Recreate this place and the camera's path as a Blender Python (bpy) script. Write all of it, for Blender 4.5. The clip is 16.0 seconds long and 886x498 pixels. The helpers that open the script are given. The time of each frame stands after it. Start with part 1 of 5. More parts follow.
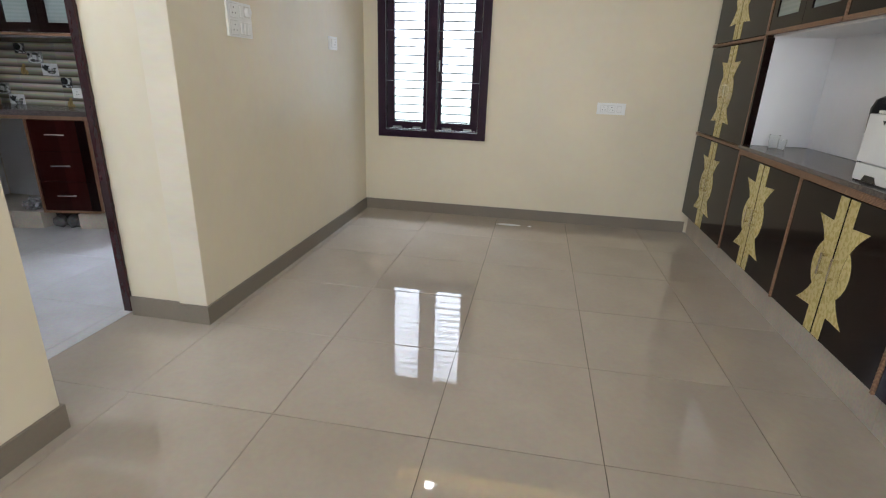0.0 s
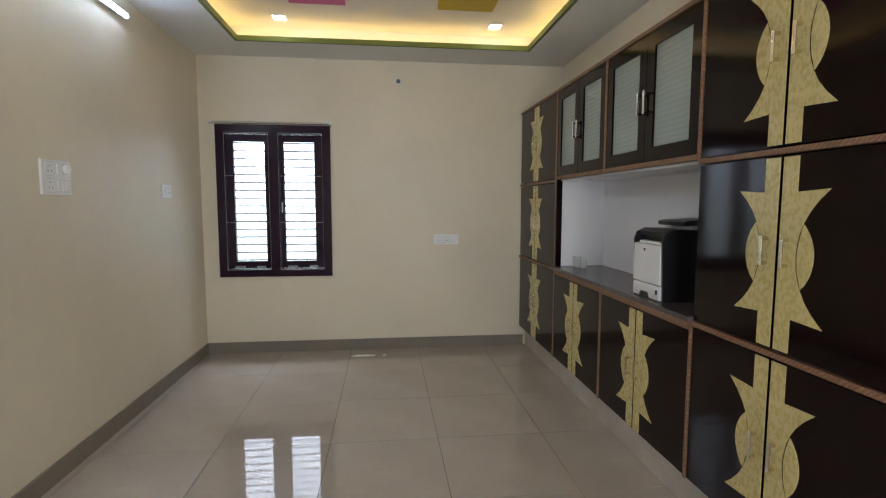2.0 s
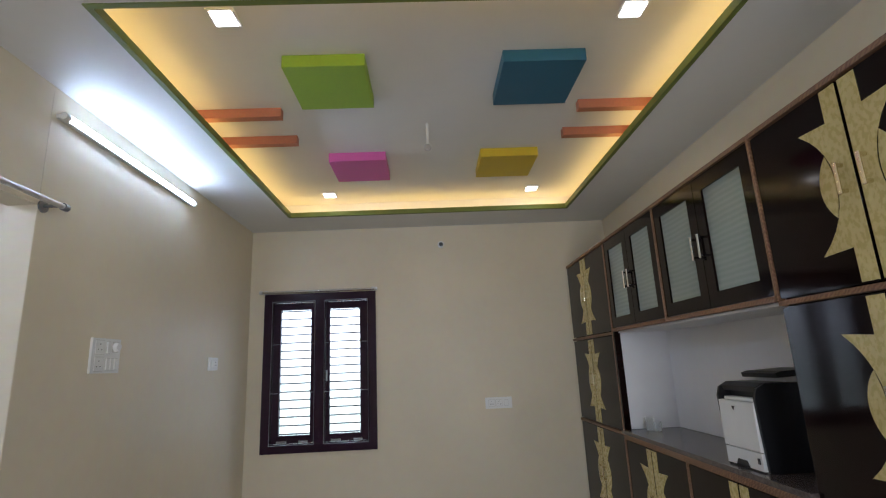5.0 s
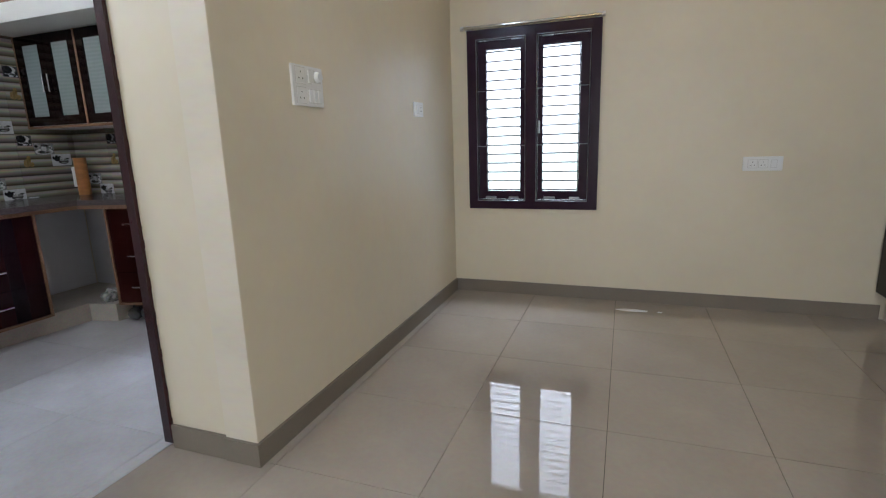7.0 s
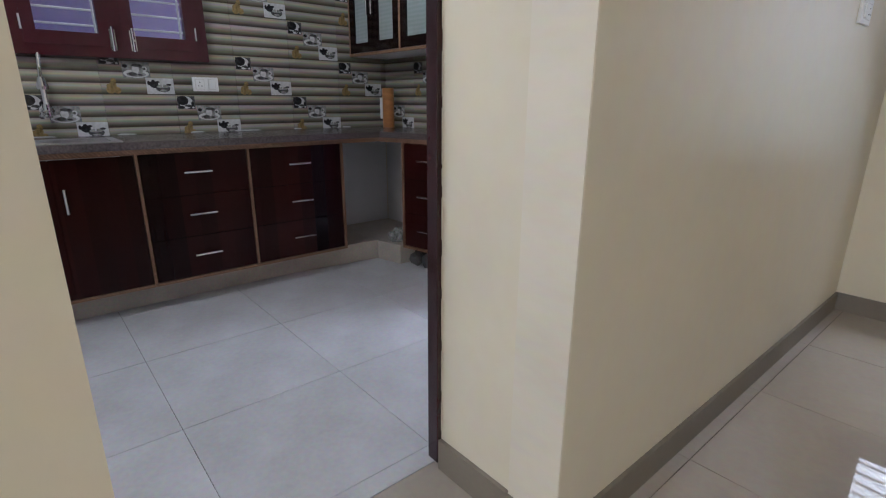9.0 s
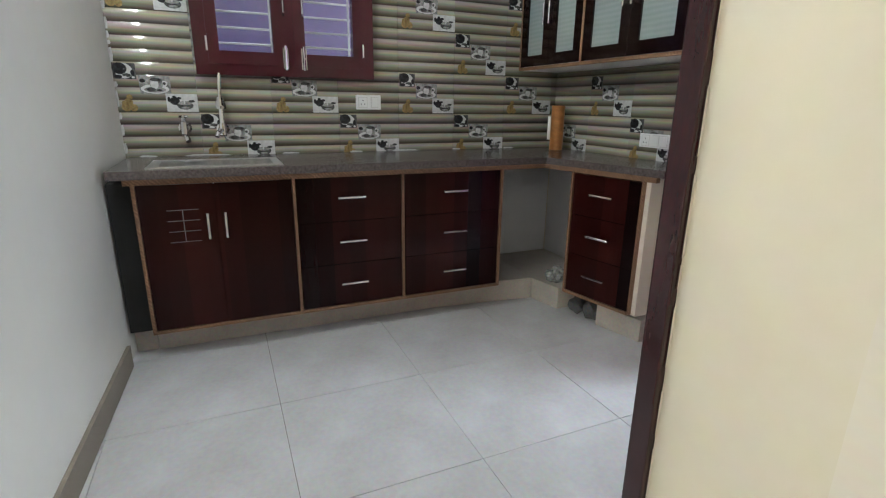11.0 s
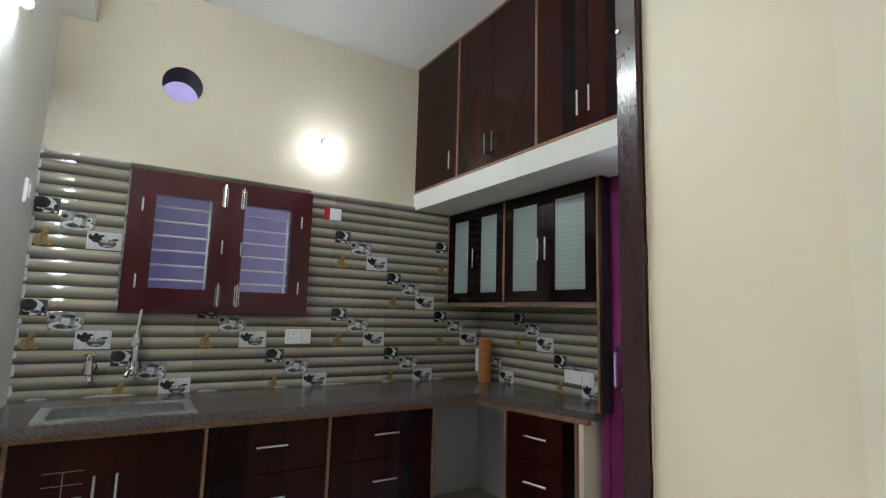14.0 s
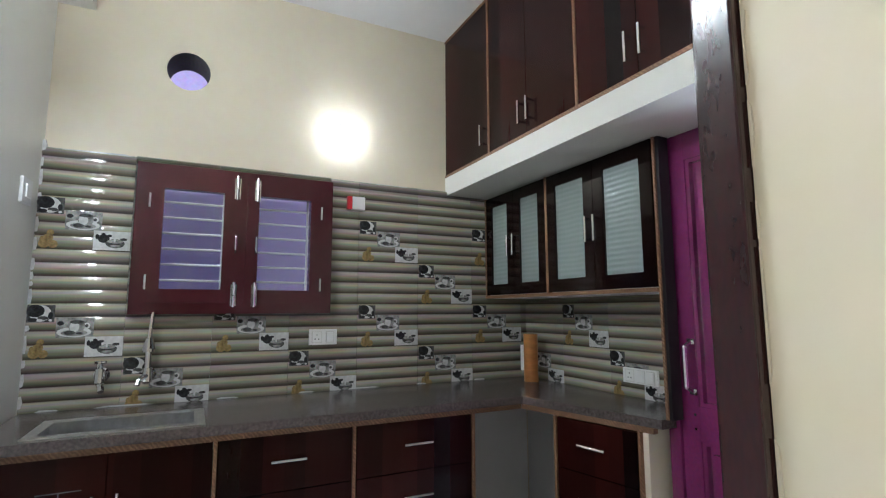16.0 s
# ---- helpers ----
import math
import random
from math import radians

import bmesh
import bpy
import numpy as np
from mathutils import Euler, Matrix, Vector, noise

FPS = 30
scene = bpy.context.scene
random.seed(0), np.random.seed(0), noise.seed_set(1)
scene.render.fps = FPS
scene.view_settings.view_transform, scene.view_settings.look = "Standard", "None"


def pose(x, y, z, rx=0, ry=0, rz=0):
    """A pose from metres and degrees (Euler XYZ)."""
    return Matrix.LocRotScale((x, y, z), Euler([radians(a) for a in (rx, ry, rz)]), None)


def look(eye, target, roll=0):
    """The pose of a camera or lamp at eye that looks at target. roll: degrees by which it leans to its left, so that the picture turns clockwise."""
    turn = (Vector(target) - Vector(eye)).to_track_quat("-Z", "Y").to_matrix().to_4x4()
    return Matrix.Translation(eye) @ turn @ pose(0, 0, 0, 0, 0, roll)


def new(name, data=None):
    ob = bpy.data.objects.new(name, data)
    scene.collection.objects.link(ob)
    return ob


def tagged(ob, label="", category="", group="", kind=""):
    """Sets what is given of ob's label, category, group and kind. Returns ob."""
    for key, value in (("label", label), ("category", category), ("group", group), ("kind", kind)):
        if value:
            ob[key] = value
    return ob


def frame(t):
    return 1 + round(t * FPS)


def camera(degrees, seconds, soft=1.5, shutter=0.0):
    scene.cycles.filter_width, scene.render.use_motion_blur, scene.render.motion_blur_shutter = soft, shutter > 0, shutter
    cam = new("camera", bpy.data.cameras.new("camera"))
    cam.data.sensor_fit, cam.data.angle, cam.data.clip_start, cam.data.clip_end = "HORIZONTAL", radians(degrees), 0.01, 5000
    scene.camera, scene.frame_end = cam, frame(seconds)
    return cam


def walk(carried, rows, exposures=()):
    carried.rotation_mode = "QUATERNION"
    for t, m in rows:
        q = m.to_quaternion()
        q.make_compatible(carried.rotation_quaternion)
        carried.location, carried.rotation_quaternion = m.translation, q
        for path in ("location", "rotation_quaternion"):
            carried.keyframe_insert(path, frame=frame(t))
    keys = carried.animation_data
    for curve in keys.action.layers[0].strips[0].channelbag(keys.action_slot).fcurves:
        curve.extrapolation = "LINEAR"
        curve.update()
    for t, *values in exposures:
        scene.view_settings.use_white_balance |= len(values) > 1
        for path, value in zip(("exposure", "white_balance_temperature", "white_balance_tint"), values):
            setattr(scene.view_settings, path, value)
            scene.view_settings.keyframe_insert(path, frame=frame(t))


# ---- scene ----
cam = camera(83.1, 16.0, soft=1.2)
PATH = [
    (0, (-0.218, 0.664, 1.219), (-0.54, 2.524, 0.56), 2.0),
    (0.5, (-0.193, 0.615, 1.26), (-0.255, 2.546, 0.745), 0.9),
    (1, (-0.159, 0.598, 1.273), (-0.033, 2.537, 0.797), 0.7),
    (1.5, (-0.164, 0.59, 1.289), (0.067, 2.543, 0.925), 0.4),
    (2, (-0.174, 0.584, 1.322), (0.053, 2.563, 1.141), 0.1),
    (2.5, (-0.19, 0.574, 1.355), (0.021, 2.562, 1.427), -0.4),
    (3, (-0.195, 0.575, 1.369), (-0.004, 2.546, 1.65), -0.7),
    (3.2, (-0.2, 0.576, 1.374), (-0.019, 2.533, 1.742), -0.8),
    (5.3, (-0.174, 0.789, 1.328), (-0.164, 2.737, 1.779), -3.3),
    (5.5, (-0.165, 0.865, 1.323), (-0.229, 2.845, 1.598), -3.2),
    (6, (-0.214, 1.012, 1.239), (-0.501, 2.99, 1.164), -2.1),
    (6.5, (-0.341, 1.141, 1.19), (-0.807, 3.069, 0.934), -1.2),
    (7, (-0.467, 1.306, 1.197), (-1.138, 3.144, 0.779), -1.8),
    (7.5, (-0.599, 1.475, 1.163), (-1.543, 3.168, 0.672), -2.7),
    (8, (-0.749, 1.632, 1.154), (-1.975, 3.129, 0.647), -2.0),
    (8.5, (-0.97, 1.74, 1.115), (-2.32, 3.112, 0.572), -0.1),
    (9, (-1.186, 1.843, 1.08), (-2.649, 3.082, 0.51), 0.2),
    (9.2, (-1.25, 1.905, 1.081), (-2.786, 3.031, 0.469), -0.4),
    (11.3, (-1.623, 1.995, 1.181), (-3.400, 2.746, 0.652), 0.7),
    (11.5, (-1.628, 1.987, 1.194), (-3.415, 2.748, 0.716), 0.7),
    (12, (-1.643, 1.968, 1.227), (-3.446, 2.768, 0.892), 1.2),
    (12.5, (-1.651, 1.962, 1.245), (-3.423, 2.87, 1.052), 1.6),
    (13, (-1.648, 1.948, 1.272), (-3.394, 2.923, 1.223), 2.2),
    (13.5, (-1.645, 1.939, 1.309), (-3.365, 2.953, 1.418), 2.1),
    (14, (-1.652, 1.946, 1.326), (-3.332, 3.001, 1.582), 1.6),
    (14.5, (-1.675, 1.990, 1.338), (-3.323, 3.034, 1.776), 0.6),
    (15, (-1.722, 2.066, 1.352), (-3.366, 3.026, 1.964), 0.3),
    (15.5, (-1.768, 2.137, 1.349), (-3.475, 3.015, 1.914), 0.2),
    (16, (-1.876, 2.189, 1.312), (-3.657, 3.070, 1.554), -0.2),
]
EXPOSURES = [(0, 0.9, 5700, 13), (0.5, 0.8, 5700, 14), (1, 0.7, 5750, 14), (2, 0.46, 5700, 14), (3, 0.2, 5450, 15), (5.5, 0.16, 5600, 16), (6, 0.17, 5800, 17), (6.5, 0.36, 5750, 16), (7.5, 0.6, 5500, 14), (9.2, 0.55, 5600, 17), (11.3, 1.08, 6000, 8), (12.5, 1.13, 5950, 8), (13, 1.07, 5900, 8), (14, 0.57, 5900, 8), (14.5, 0.33, 5900, 8), (15, 0.1, 5950, 10), (15.5, 0.04, 6000, 12), (16, 0.78, 5750, 9)]
walk(cam, [(t, look(eye, target, roll)) for t, eye, target, roll in PATH], EXPOSURES)

# ---------- world and light ----------
world = bpy.data.worlds.new("World")
scene.world = world
world.use_nodes = True
wn = world.node_tree.nodes
sky = wn.new("ShaderNodeTexSky")
sky.sky_type = "NISHITA"
sky.sun_disc = False
sky.sun_elevation, sky.sun_rotation = radians(50), radians(60)
wn["Background"].inputs["Strength"].default_value = 0.12
world.node_tree.links.new(sky.outputs[0], wn["Background"].inputs["Color"])

sun_data = bpy.data.lights.new("sun", "SUN")
sun_data.energy, sun_data.angle, sun_data.color = 2.5, radians(0.6), (1.0, 0.95, 0.88)
sun = new("sun", sun_data)
sun.matrix_world = look((8, -6, 10), (0, 0, 0))


def window_light(name, eye, target, w, h, watts, color):
    data = bpy.data.lights.new(name, "AREA")
    data.shape, data.size, data.size_y, data.energy, data.color = "RECTANGLE", w, h, watts, color
    ob = new(name, data)
    ob.matrix_world = look(eye, target)
    return ob


window_light("daylight_north", (-1.127, 6.4, 3.75), (-1.1, 4.0, 0.6), 2.0, 0.8, 105, (0.82, 0.9, 1.0))
window_light("daylight_kitchen_door", (-2.62, 4.36, 1.1), (-2.85, 1.6, 1.1), 0.4, 1.8, 8, (0.8, 0.87, 1.0))
window_light("daylight_south", (0.2, -1.62, 1.25), (0.2, 4.0, 1.1), 1.3, 1.9, 46, (0.95, 0.945, 0.85))

# ---------- materials ----------
MATS = {}


def mat(name, color, rough=0.5, metal=0.0, var=0.08, scale=(6, 6, 6), bump=0.0, bump_scale=120.0, second=None, coat=0.0, rand=0.0, ior=1.5):
    """A surface with two scales of variation: soft stains and fine grain."""
    m = bpy.data.materials.new(name)
    m.use_nodes = True
    n, l = m.node_tree.nodes, m.node_tree.links
    b = n["Principled BSDF"]
    b.inputs["Metallic"].default_value = metal
    b.inputs["IOR"].default_value = ior
    b.inputs["Coat Weight"].default_value = coat
    b.inputs["Coat Roughness"].default_value = 0.08
    tc = n.new("ShaderNodeTexCoord")
    mp = n.new("ShaderNodeMapping")
    mp.inputs["Scale"].default_value = scale
    l.new(tc.outputs["Object"], mp.inputs["Vector"])
    big = n.new("ShaderNodeTexNoise")
    big.inputs["Scale"].default_value, big.inputs["Detail"].default_value = 1.0, 5
    l.new(mp.outputs[0], big.inputs["Vector"])
    fine = n.new("ShaderNodeTexNoise")
    fine.inputs["Scale"].default_value, fine.inputs["Detail"].default_value = 14.0, 3
    l.new(mp.outputs[0], fine.inputs["Vector"])
    dark = second or tuple(c * (1 - 2.2 * var) for c in color)
    light = tuple(min(1, c * (1 + 1.2 * var)) for c in color)
    mix1 = n.new("ShaderNodeMix")
    mix1.data_type = "RGBA"
    mix1.inputs["A"].default_value, mix1.inputs["B"].default_value = (*dark, 1), (*light, 1)
    ramp = n.new("ShaderNodeMapRange")
    ramp.inputs["From Min"].default_value, ramp.inputs["From Max"].default_value = 0.3, 0.7
    l.new(big.outputs["Fac"], ramp.inputs["Value"])
    l.new(ramp.outputs[0], mix1.inputs["Factor"])
    mix2 = n.new("ShaderNodeMix")
    mix2.data_type, mix2.blend_type = "RGBA", "OVERLAY"
    mix2.inputs["Factor"].default_value = min(1.0, var * 3)
    l.new(mix1.outputs["Result"], mix2.inputs["A"])
    l.new(fine.outputs["Color"], mix2.inputs["B"])
    out = mix2.outputs["Result"]
    if rand:
        info = n.new("ShaderNodeObjectInfo")
        hsv = n.new("ShaderNodeHueSaturation")
        mr = n.new("ShaderNodeMapRange")
        mr.inputs["To Min"].default_value, mr.inputs["To Max"].default_value = 1 - rand, 1 + rand
        l.new(info.outputs["Random"], mr.inputs["Value"])
        l.new(mr.outputs[0], hsv.inputs["Value"])
        l.new(out, hsv.inputs["Color"])
        out = hsv.outputs[0]
    l.new(out, b.inputs["Base Color"])
    rr = n.new("ShaderNodeMapRange")
    rr.inputs["To Min"].default_value, rr.inputs["To Max"].default_value = rough * 0.8, min(1, rough * 1.25)
    l.new(big.outputs["Fac"], rr.inputs["Value"])
    l.new(rr.outputs[0], b.inputs["Roughness"])
    if bump:
        bt = n.new("ShaderNodeTexNoise")
        bt.inputs["Scale"].default_value, bt.inputs["Detail"].default_value = bump_scale, 4
        l.new(tc.outputs["Object"], bt.inputs["Vector"])
        bp = n.new("ShaderNodeBump")
        bp.inputs["Strength"].default_value, bp.inputs["Distance"].default_value = bump, 0.002
        l.new(bt.outputs["Fac"], bp.inputs["Height"])
        l.new(bp.outputs[0], b.inputs["Normal"])
    MATS[name] = m
    return m


def glow(name, color, strength):
    m = bpy.data.materials.new(name)
    m.use_nodes = True
    b = m.node_tree.nodes["Principled BSDF"]
    b.inputs["Base Color"].default_value = (0.8, 0.8, 0.8, 1)
    b.inputs["Emission Color"].default_value = (*color, 1)
    b.inputs["Emission Strength"].default_value = strength
    return m


CREAM = mat("cream_wall_paint", (0.755, 0.675, 0.52), 0.42, var=0.03, scale=(1.3, 1.3, 1.3), bump=0.12, bump_scale=60)
PALE = mat("pale_wall_paint", (0.8, 0.79, 0.735), 0.4, var=0.03, scale=(1.3, 1.3, 1.3), bump=0.12, bump_scale=60)
PIER = mat("pale_putty_paint", (0.77, 0.7, 0.57), 0.36, var=0.04, scale=(1.3, 1.3, 3), bump=0.12, bump_scale=60)
WHITE = mat("white_ceiling_paint", (0.78, 0.77, 0.75), 0.6, var=0.02, scale=(1.5, 1.5, 1.5), bump=0.08, bump_scale=80)
NICHE = mat("white_niche_paint", (0.8, 0.8, 0.83), 0.55, var=0.03, scale=(2, 2, 2), bump=0.1, bump_scale=60)
TILE = mat("beige_polished_tile", (0.45, 0.39, 0.33), 0.03, var=0.03, scale=(3, 3, 3), rand=0.03, ior=1.7)
KTILE = mat("pale_matt_tile", (0.54, 0.53, 0.535), 0.3, var=0.06, scale=(4, 4, 4), second=(0.46, 0.45, 0.44), rand=0.04, bump=0.05, bump_scale=50)
GROUT = mat("dark_grout", (0.11, 0.09, 0.072), 0.9, var=0.15, scale=(20, 20, 20))
SKIRT = mat("grey_brown_skirting_tile", (0.22, 0.185, 0.145), 0.5, var=0.03, scale=(5, 5, 5))
PLINTH = mat("beige_plinth_tile", (0.48, 0.425, 0.36), 0.3, var=0.08, scale=(5, 5, 5))
BROWN = mat("dark_brown_laminate", (0.0085, 0.003, 0.0025), 0.09, var=0.16, scale=(2, 30, 3), ior=1.29)
GOLD = mat("gold_inlay_laminate", (0.57, 0.475, 0.2), 0.27, var=0.06, scale=(70, 70, 50), second=(0.53, 0.435, 0.175))
GRANITE = mat("grey_brown_granite", (0.115, 0.096, 0.09), 0.2, var=0.16, scale=(90, 90, 90), second=(0.065, 0.05, 0.05))
WINFRAME = mat("dark_plum_window_paint", (0.022, 0.006, 0.02), 0.22, var=0.08, scale=(8, 8, 8), ior=1.33)
MAROON = mat("maroon_enamel_paint", (0.055, 0.005, 0.012), 0.2, var=0.08, scale=(8, 8, 8), coat=0.3)
DOORFRAME = mat("worn_brown_frame_paint", (0.036, 0.0095, 0.011), 0.16, var=0.14, scale=(12, 12, 3), coat=0.2, ior=1.42)
PURPLE = mat("purple_gloss_door_paint", (0.19, 0.026, 0.115), 0.12, var=0.07, scale=(6, 6, 6), coat=1.0)
CHROME = mat("chrome", (0.72, 0.72, 0.74), 0.09, metal=1.0, var=0.02)
STEEL = mat("brushed_steel", (0.74, 0.74, 0.75), 0.34, metal=1.0, var=0.08, scale=(30, 30, 30))
DARKSTEEL = mat("dull_dark_steel", (0.3, 0.31, 0.34), 0.3, metal=1.0, var=0.1, scale=(20, 20, 20))
BRASS = mat("pale_brass", (0.78, 0.72, 0.56), 0.2, metal=1.0, var=0.05)
PLASTIC = mat("white_switch_plastic", (0.84, 0.84, 0.83), 0.3, var=0.02)
MODSHADOW = mat("grey_module_shadow", (0.66, 0.65, 0.63), 0.4, var=0.05)
PRWHITE = mat("white_printer_plastic", (0.78, 0.79, 0.8), 0.4, var=0.02)
PRBLACK = mat("black_printer_plastic", (0.012, 0.012, 0.014), 0.35, var=0.05)
RED = mat("red_plastic", (0.6, 0.02, 0.03), 0.35, var=0.05)
LEATHER = mat("orange_brown_roll", (0.42, 0.17, 0.045), 0.35, var=0.12, scale=(10, 10, 30))
GREEN = mat("lime_green_paint", (0.3, 0.46, 0.03), 0.5, var=0.03)
BLUE = mat("blue_paint", (0.025, 0.13, 0.23), 0.5, var=0.03)
PINK = mat("pink_paint", (0.6, 0.11, 0.36), 0.5, var=0.03)
YELLOW = mat("yellow_paint", (0.62, 0.45, 0.01), 0.5, var=0.03)
SALMON = mat("terracotta_paint", (0.45, 0.17, 0.1), 0.5, var=0.05)
LIPGREEN = mat("olive_green_trim_paint", (0.15, 0.19, 0.03), 0.5, var=0.05)
# near-black holding recess shade for gaps, holes and drain; also a screw
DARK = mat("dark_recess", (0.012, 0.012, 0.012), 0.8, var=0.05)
LILAC = mat("lilac_outside_wall", (0.36, 0.29, 0.5), 0.8, var=0.08, scale=(2, 2, 2))
GREYWALL = mat("grey_cement", (0.13, 0.125, 0.12), 0.9, var=0.15)
TUBE = glow("tube_glow", (0.72, 0.87, 1.0), 43.0)
KTUBE = glow("kitchen_tube_glow", (0.97, 1.0, 0.98), 62.0)
BULB = glow("bulb_glow", (0.97, 0.985, 1.0), 38.0)
COVE = glow("warm_led_glow", (1.0, 0.62, 0.15), 5.0)
DOWN = glow("downlight_glow", (1.0, 0.93, 0.82), 14.0)


def outdoor_glow():
    """Hazy daylight: white sky above, pale greenery below."""
    m = glow("bright_outdoors", (1, 1, 1), 1.0)
    n, l = m.node_tree.nodes, m.node_tree.links
    b = n["Principled BSDF"]
    tc = n.new("ShaderNodeTexCoord")
    sep = n.new("ShaderNodeSeparateXYZ")
    l.new(tc.outputs["Object"], sep.inputs[0])
    nz = n.new("ShaderNodeTexNoise")
    nz.inputs["Scale"].default_value = 1.4
    l.new(tc.outputs["Object"], nz.inputs["Vector"])
    add = n.new("ShaderNodeMath")
    add.operation = "MULTIPLY_ADD"
    add.inputs[1].default_value = 0.7
    l.new(nz.outputs["Fac"], add.inputs[0])
    l.new(sep.outputs["Z"], add.inputs[2])
    mr = n.new("ShaderNodeMapRange")
    mr.inputs["From Min"].default_value, mr.inputs["From Max"].default_value = 1.25, 2.1
    l.new(add.outputs[0], mr.inputs["Value"])
    mix = n.new("ShaderNodeMix")
    mix.data_type = "RGBA"
    mix.inputs["A"].default_value, mix.inputs["B"].default_value = (0.74, 0.88, 0.78, 1), (0.93, 0.95, 1.0, 1)
    l.new(mr.outputs[0], mix.inputs["Factor"])
    l.new(mix.outputs["Result"], b.inputs["Emission Color"])
    st = n.new("ShaderNodeMapRange")
    st.inputs["To Min"].default_value, st.inputs["To Max"].default_value = 1.1, 2.2
    l.new(mr.outputs[0], st.inputs["Value"])
    l.new(st.outputs[0], b.inputs["Emission Strength"])
    return m


OUTGLOW = outdoor_glow()


def wood_material(name, base, lightc, band):
    """Dark veneer in joined vertical staves, each of its own tone."""
    m = mat(name, base, 0.16, var=0.14, scale=(14, 14, 1.5), ior=1.25)
    n, l = m.node_tree.nodes, m.node_tree.links
    b = n["Principled BSDF"]
    tc = n.new("ShaderNodeTexCoord")
    sep = n.new("ShaderNodeSeparateXYZ")
    l.new(tc.outputs["Object"], sep.inputs[0])
    add = n.new("ShaderNodeMath")
    add.operation = "ADD"
    l.new(sep.outputs["X"], add.inputs[0])
    l.new(sep.outputs["Y"], add.inputs[1])
    sn = n.new("ShaderNodeMath")
    sn.operation = "SNAP"
    sn.inputs[1].default_value = band
    l.new(add.outputs[0], sn.inputs[0])
    wh = n.new("ShaderNodeTexWhiteNoise")
    wh.noise_dimensions = "1D"
    l.new(sn.outputs[0], wh.inputs["W"])
    mix = n.new("ShaderNodeMix")
    mix.data_type = "RGBA"
    mix.inputs["B"].default_value = (*lightc, 1)
    mr = n.new("ShaderNodeMapRange")
    mr.inputs["To Max"].default_value = 0.75
    l.new(wh.outputs["Value"], mr.inputs["Value"])
    l.new(mr.outputs[0], mix.inputs["Factor"])
    src = b.inputs["Base Color"].links[0].from_socket
    l.new(src, mix.inputs["A"])
    l.new(mix.outputs["Result"], b.inputs["Base Color"])
    return m


def edging_material():
    """Tan lipping with a beaded carving: pale beads on a brown ground."""
    m = mat("carved_tan_edging", (0.3, 0.17, 0.09), 0.5, var=0.15, scale=(40, 40, 40), bump=0.4, bump_scale=160)
    n, l = m.node_tree.nodes, m.node_tree.links
    b = n["Principled BSDF"]
    tc = n.new("ShaderNodeTexCoord")
    w = n.new("ShaderNodeTexWave")
    w.bands_direction = "DIAGONAL"
    w.inputs["Scale"].default_value, w.inputs["Distortion"].default_value, w.inputs["Detail"].default_value = 36, 6.0, 3.0
    l.new(tc.outputs["Object"], w.inputs["Vector"])
    mix = n.new("ShaderNodeMix")
    mix.data_type = "RGBA"
    mix.inputs["B"].default_value = (0.17, 0.085, 0.045, 1)
    l.new(b.inputs["Base Color"].links[0].from_socket, mix.inputs["A"])
    l.new(w.outputs["Fac"], mix.inputs["Factor"])
    l.new(mix.outputs["Result"], b.inputs["Base Color"])
    return m


EDGE = edging_material()
KWOOD = wood_material("dark_red_stave_veneer", (0.006, 0.0015, 0.0014), (0.04, 0.0076, 0.006), 0.083)


def frosted(name):
    m = bpy.data.materials.new(name)
    m.use_nodes = True
    n, l = m.node_tree.nodes, m.node_tree.links
    b = n["Principled BSDF"]
    b.inputs["Base Color"].default_value = (0.5, 0.61, 0.57, 1)
    b.inputs["Roughness"].default_value = 0.2
    b.inputs["Transmission Weight"].default_value = 0.6
    tc = n.new("ShaderNodeTexCoord")
    w = n.new("ShaderNodeTexWave")
    w.bands_direction = "Z"
    w.inputs["Scale"].default_value, w.inputs["Distortion"].default_value = 13, 1.4
    w.inputs["Detail Scale"].default_value = 0.6
    mp = n.new("ShaderNodeMapping")
    l.new(tc.outputs["Object"], mp.inputs[0])
    l.new(mp.outputs[0], w.inputs["Vector"])
    bp = n.new("ShaderNodeBump")
    bp.inputs["Strength"].default_value, bp.inputs["Distance"].default_value = 0.25, 0.003
    l.new(w.outputs["Fac"], bp.inputs["Height"])
    l.new(bp.outputs[0], b.inputs["Normal"])
    ribs = n.new("ShaderNodeMix")
    ribs.data_type = "RGBA"
    ribs.inputs["A"].default_value, ribs.inputs["B"].default_value = (0.62, 0.73, 0.7, 1), (0.7, 0.8, 0.77, 1)
    l.new(w.outputs["Fac"], ribs.inputs["Factor"])
    l.new(ribs.outputs["Result"], b.inputs["Base Color"])
    mr = n.new("ShaderNodeMapRange")
    mr.inputs["To Min"].default_value, mr.inputs["To Max"].default_value = 0.06, 0.2
    l.new(w.outputs["Fac"], mr.inputs["Value"])
    l.new(mr.outputs[0], b.inputs["Roughness"])
    return m


FROST = frosted("frosted_pane_glass")


def clear_glass(name):
    m = bpy.data.materials.new(name)
    m.use_nodes = True
    b = m.node_tree.nodes["Principled BSDF"]
    b.inputs["Base Color"].default_value = (0.95, 0.98, 0.97, 1)
    b.inputs["Roughness"].default_value = 0.02
    b.inputs["Transmission Weight"].default_value = 1.0
    b.inputs["IOR"].default_value = 1.45
    return m


GLASS = clear_glass("clear_glass")


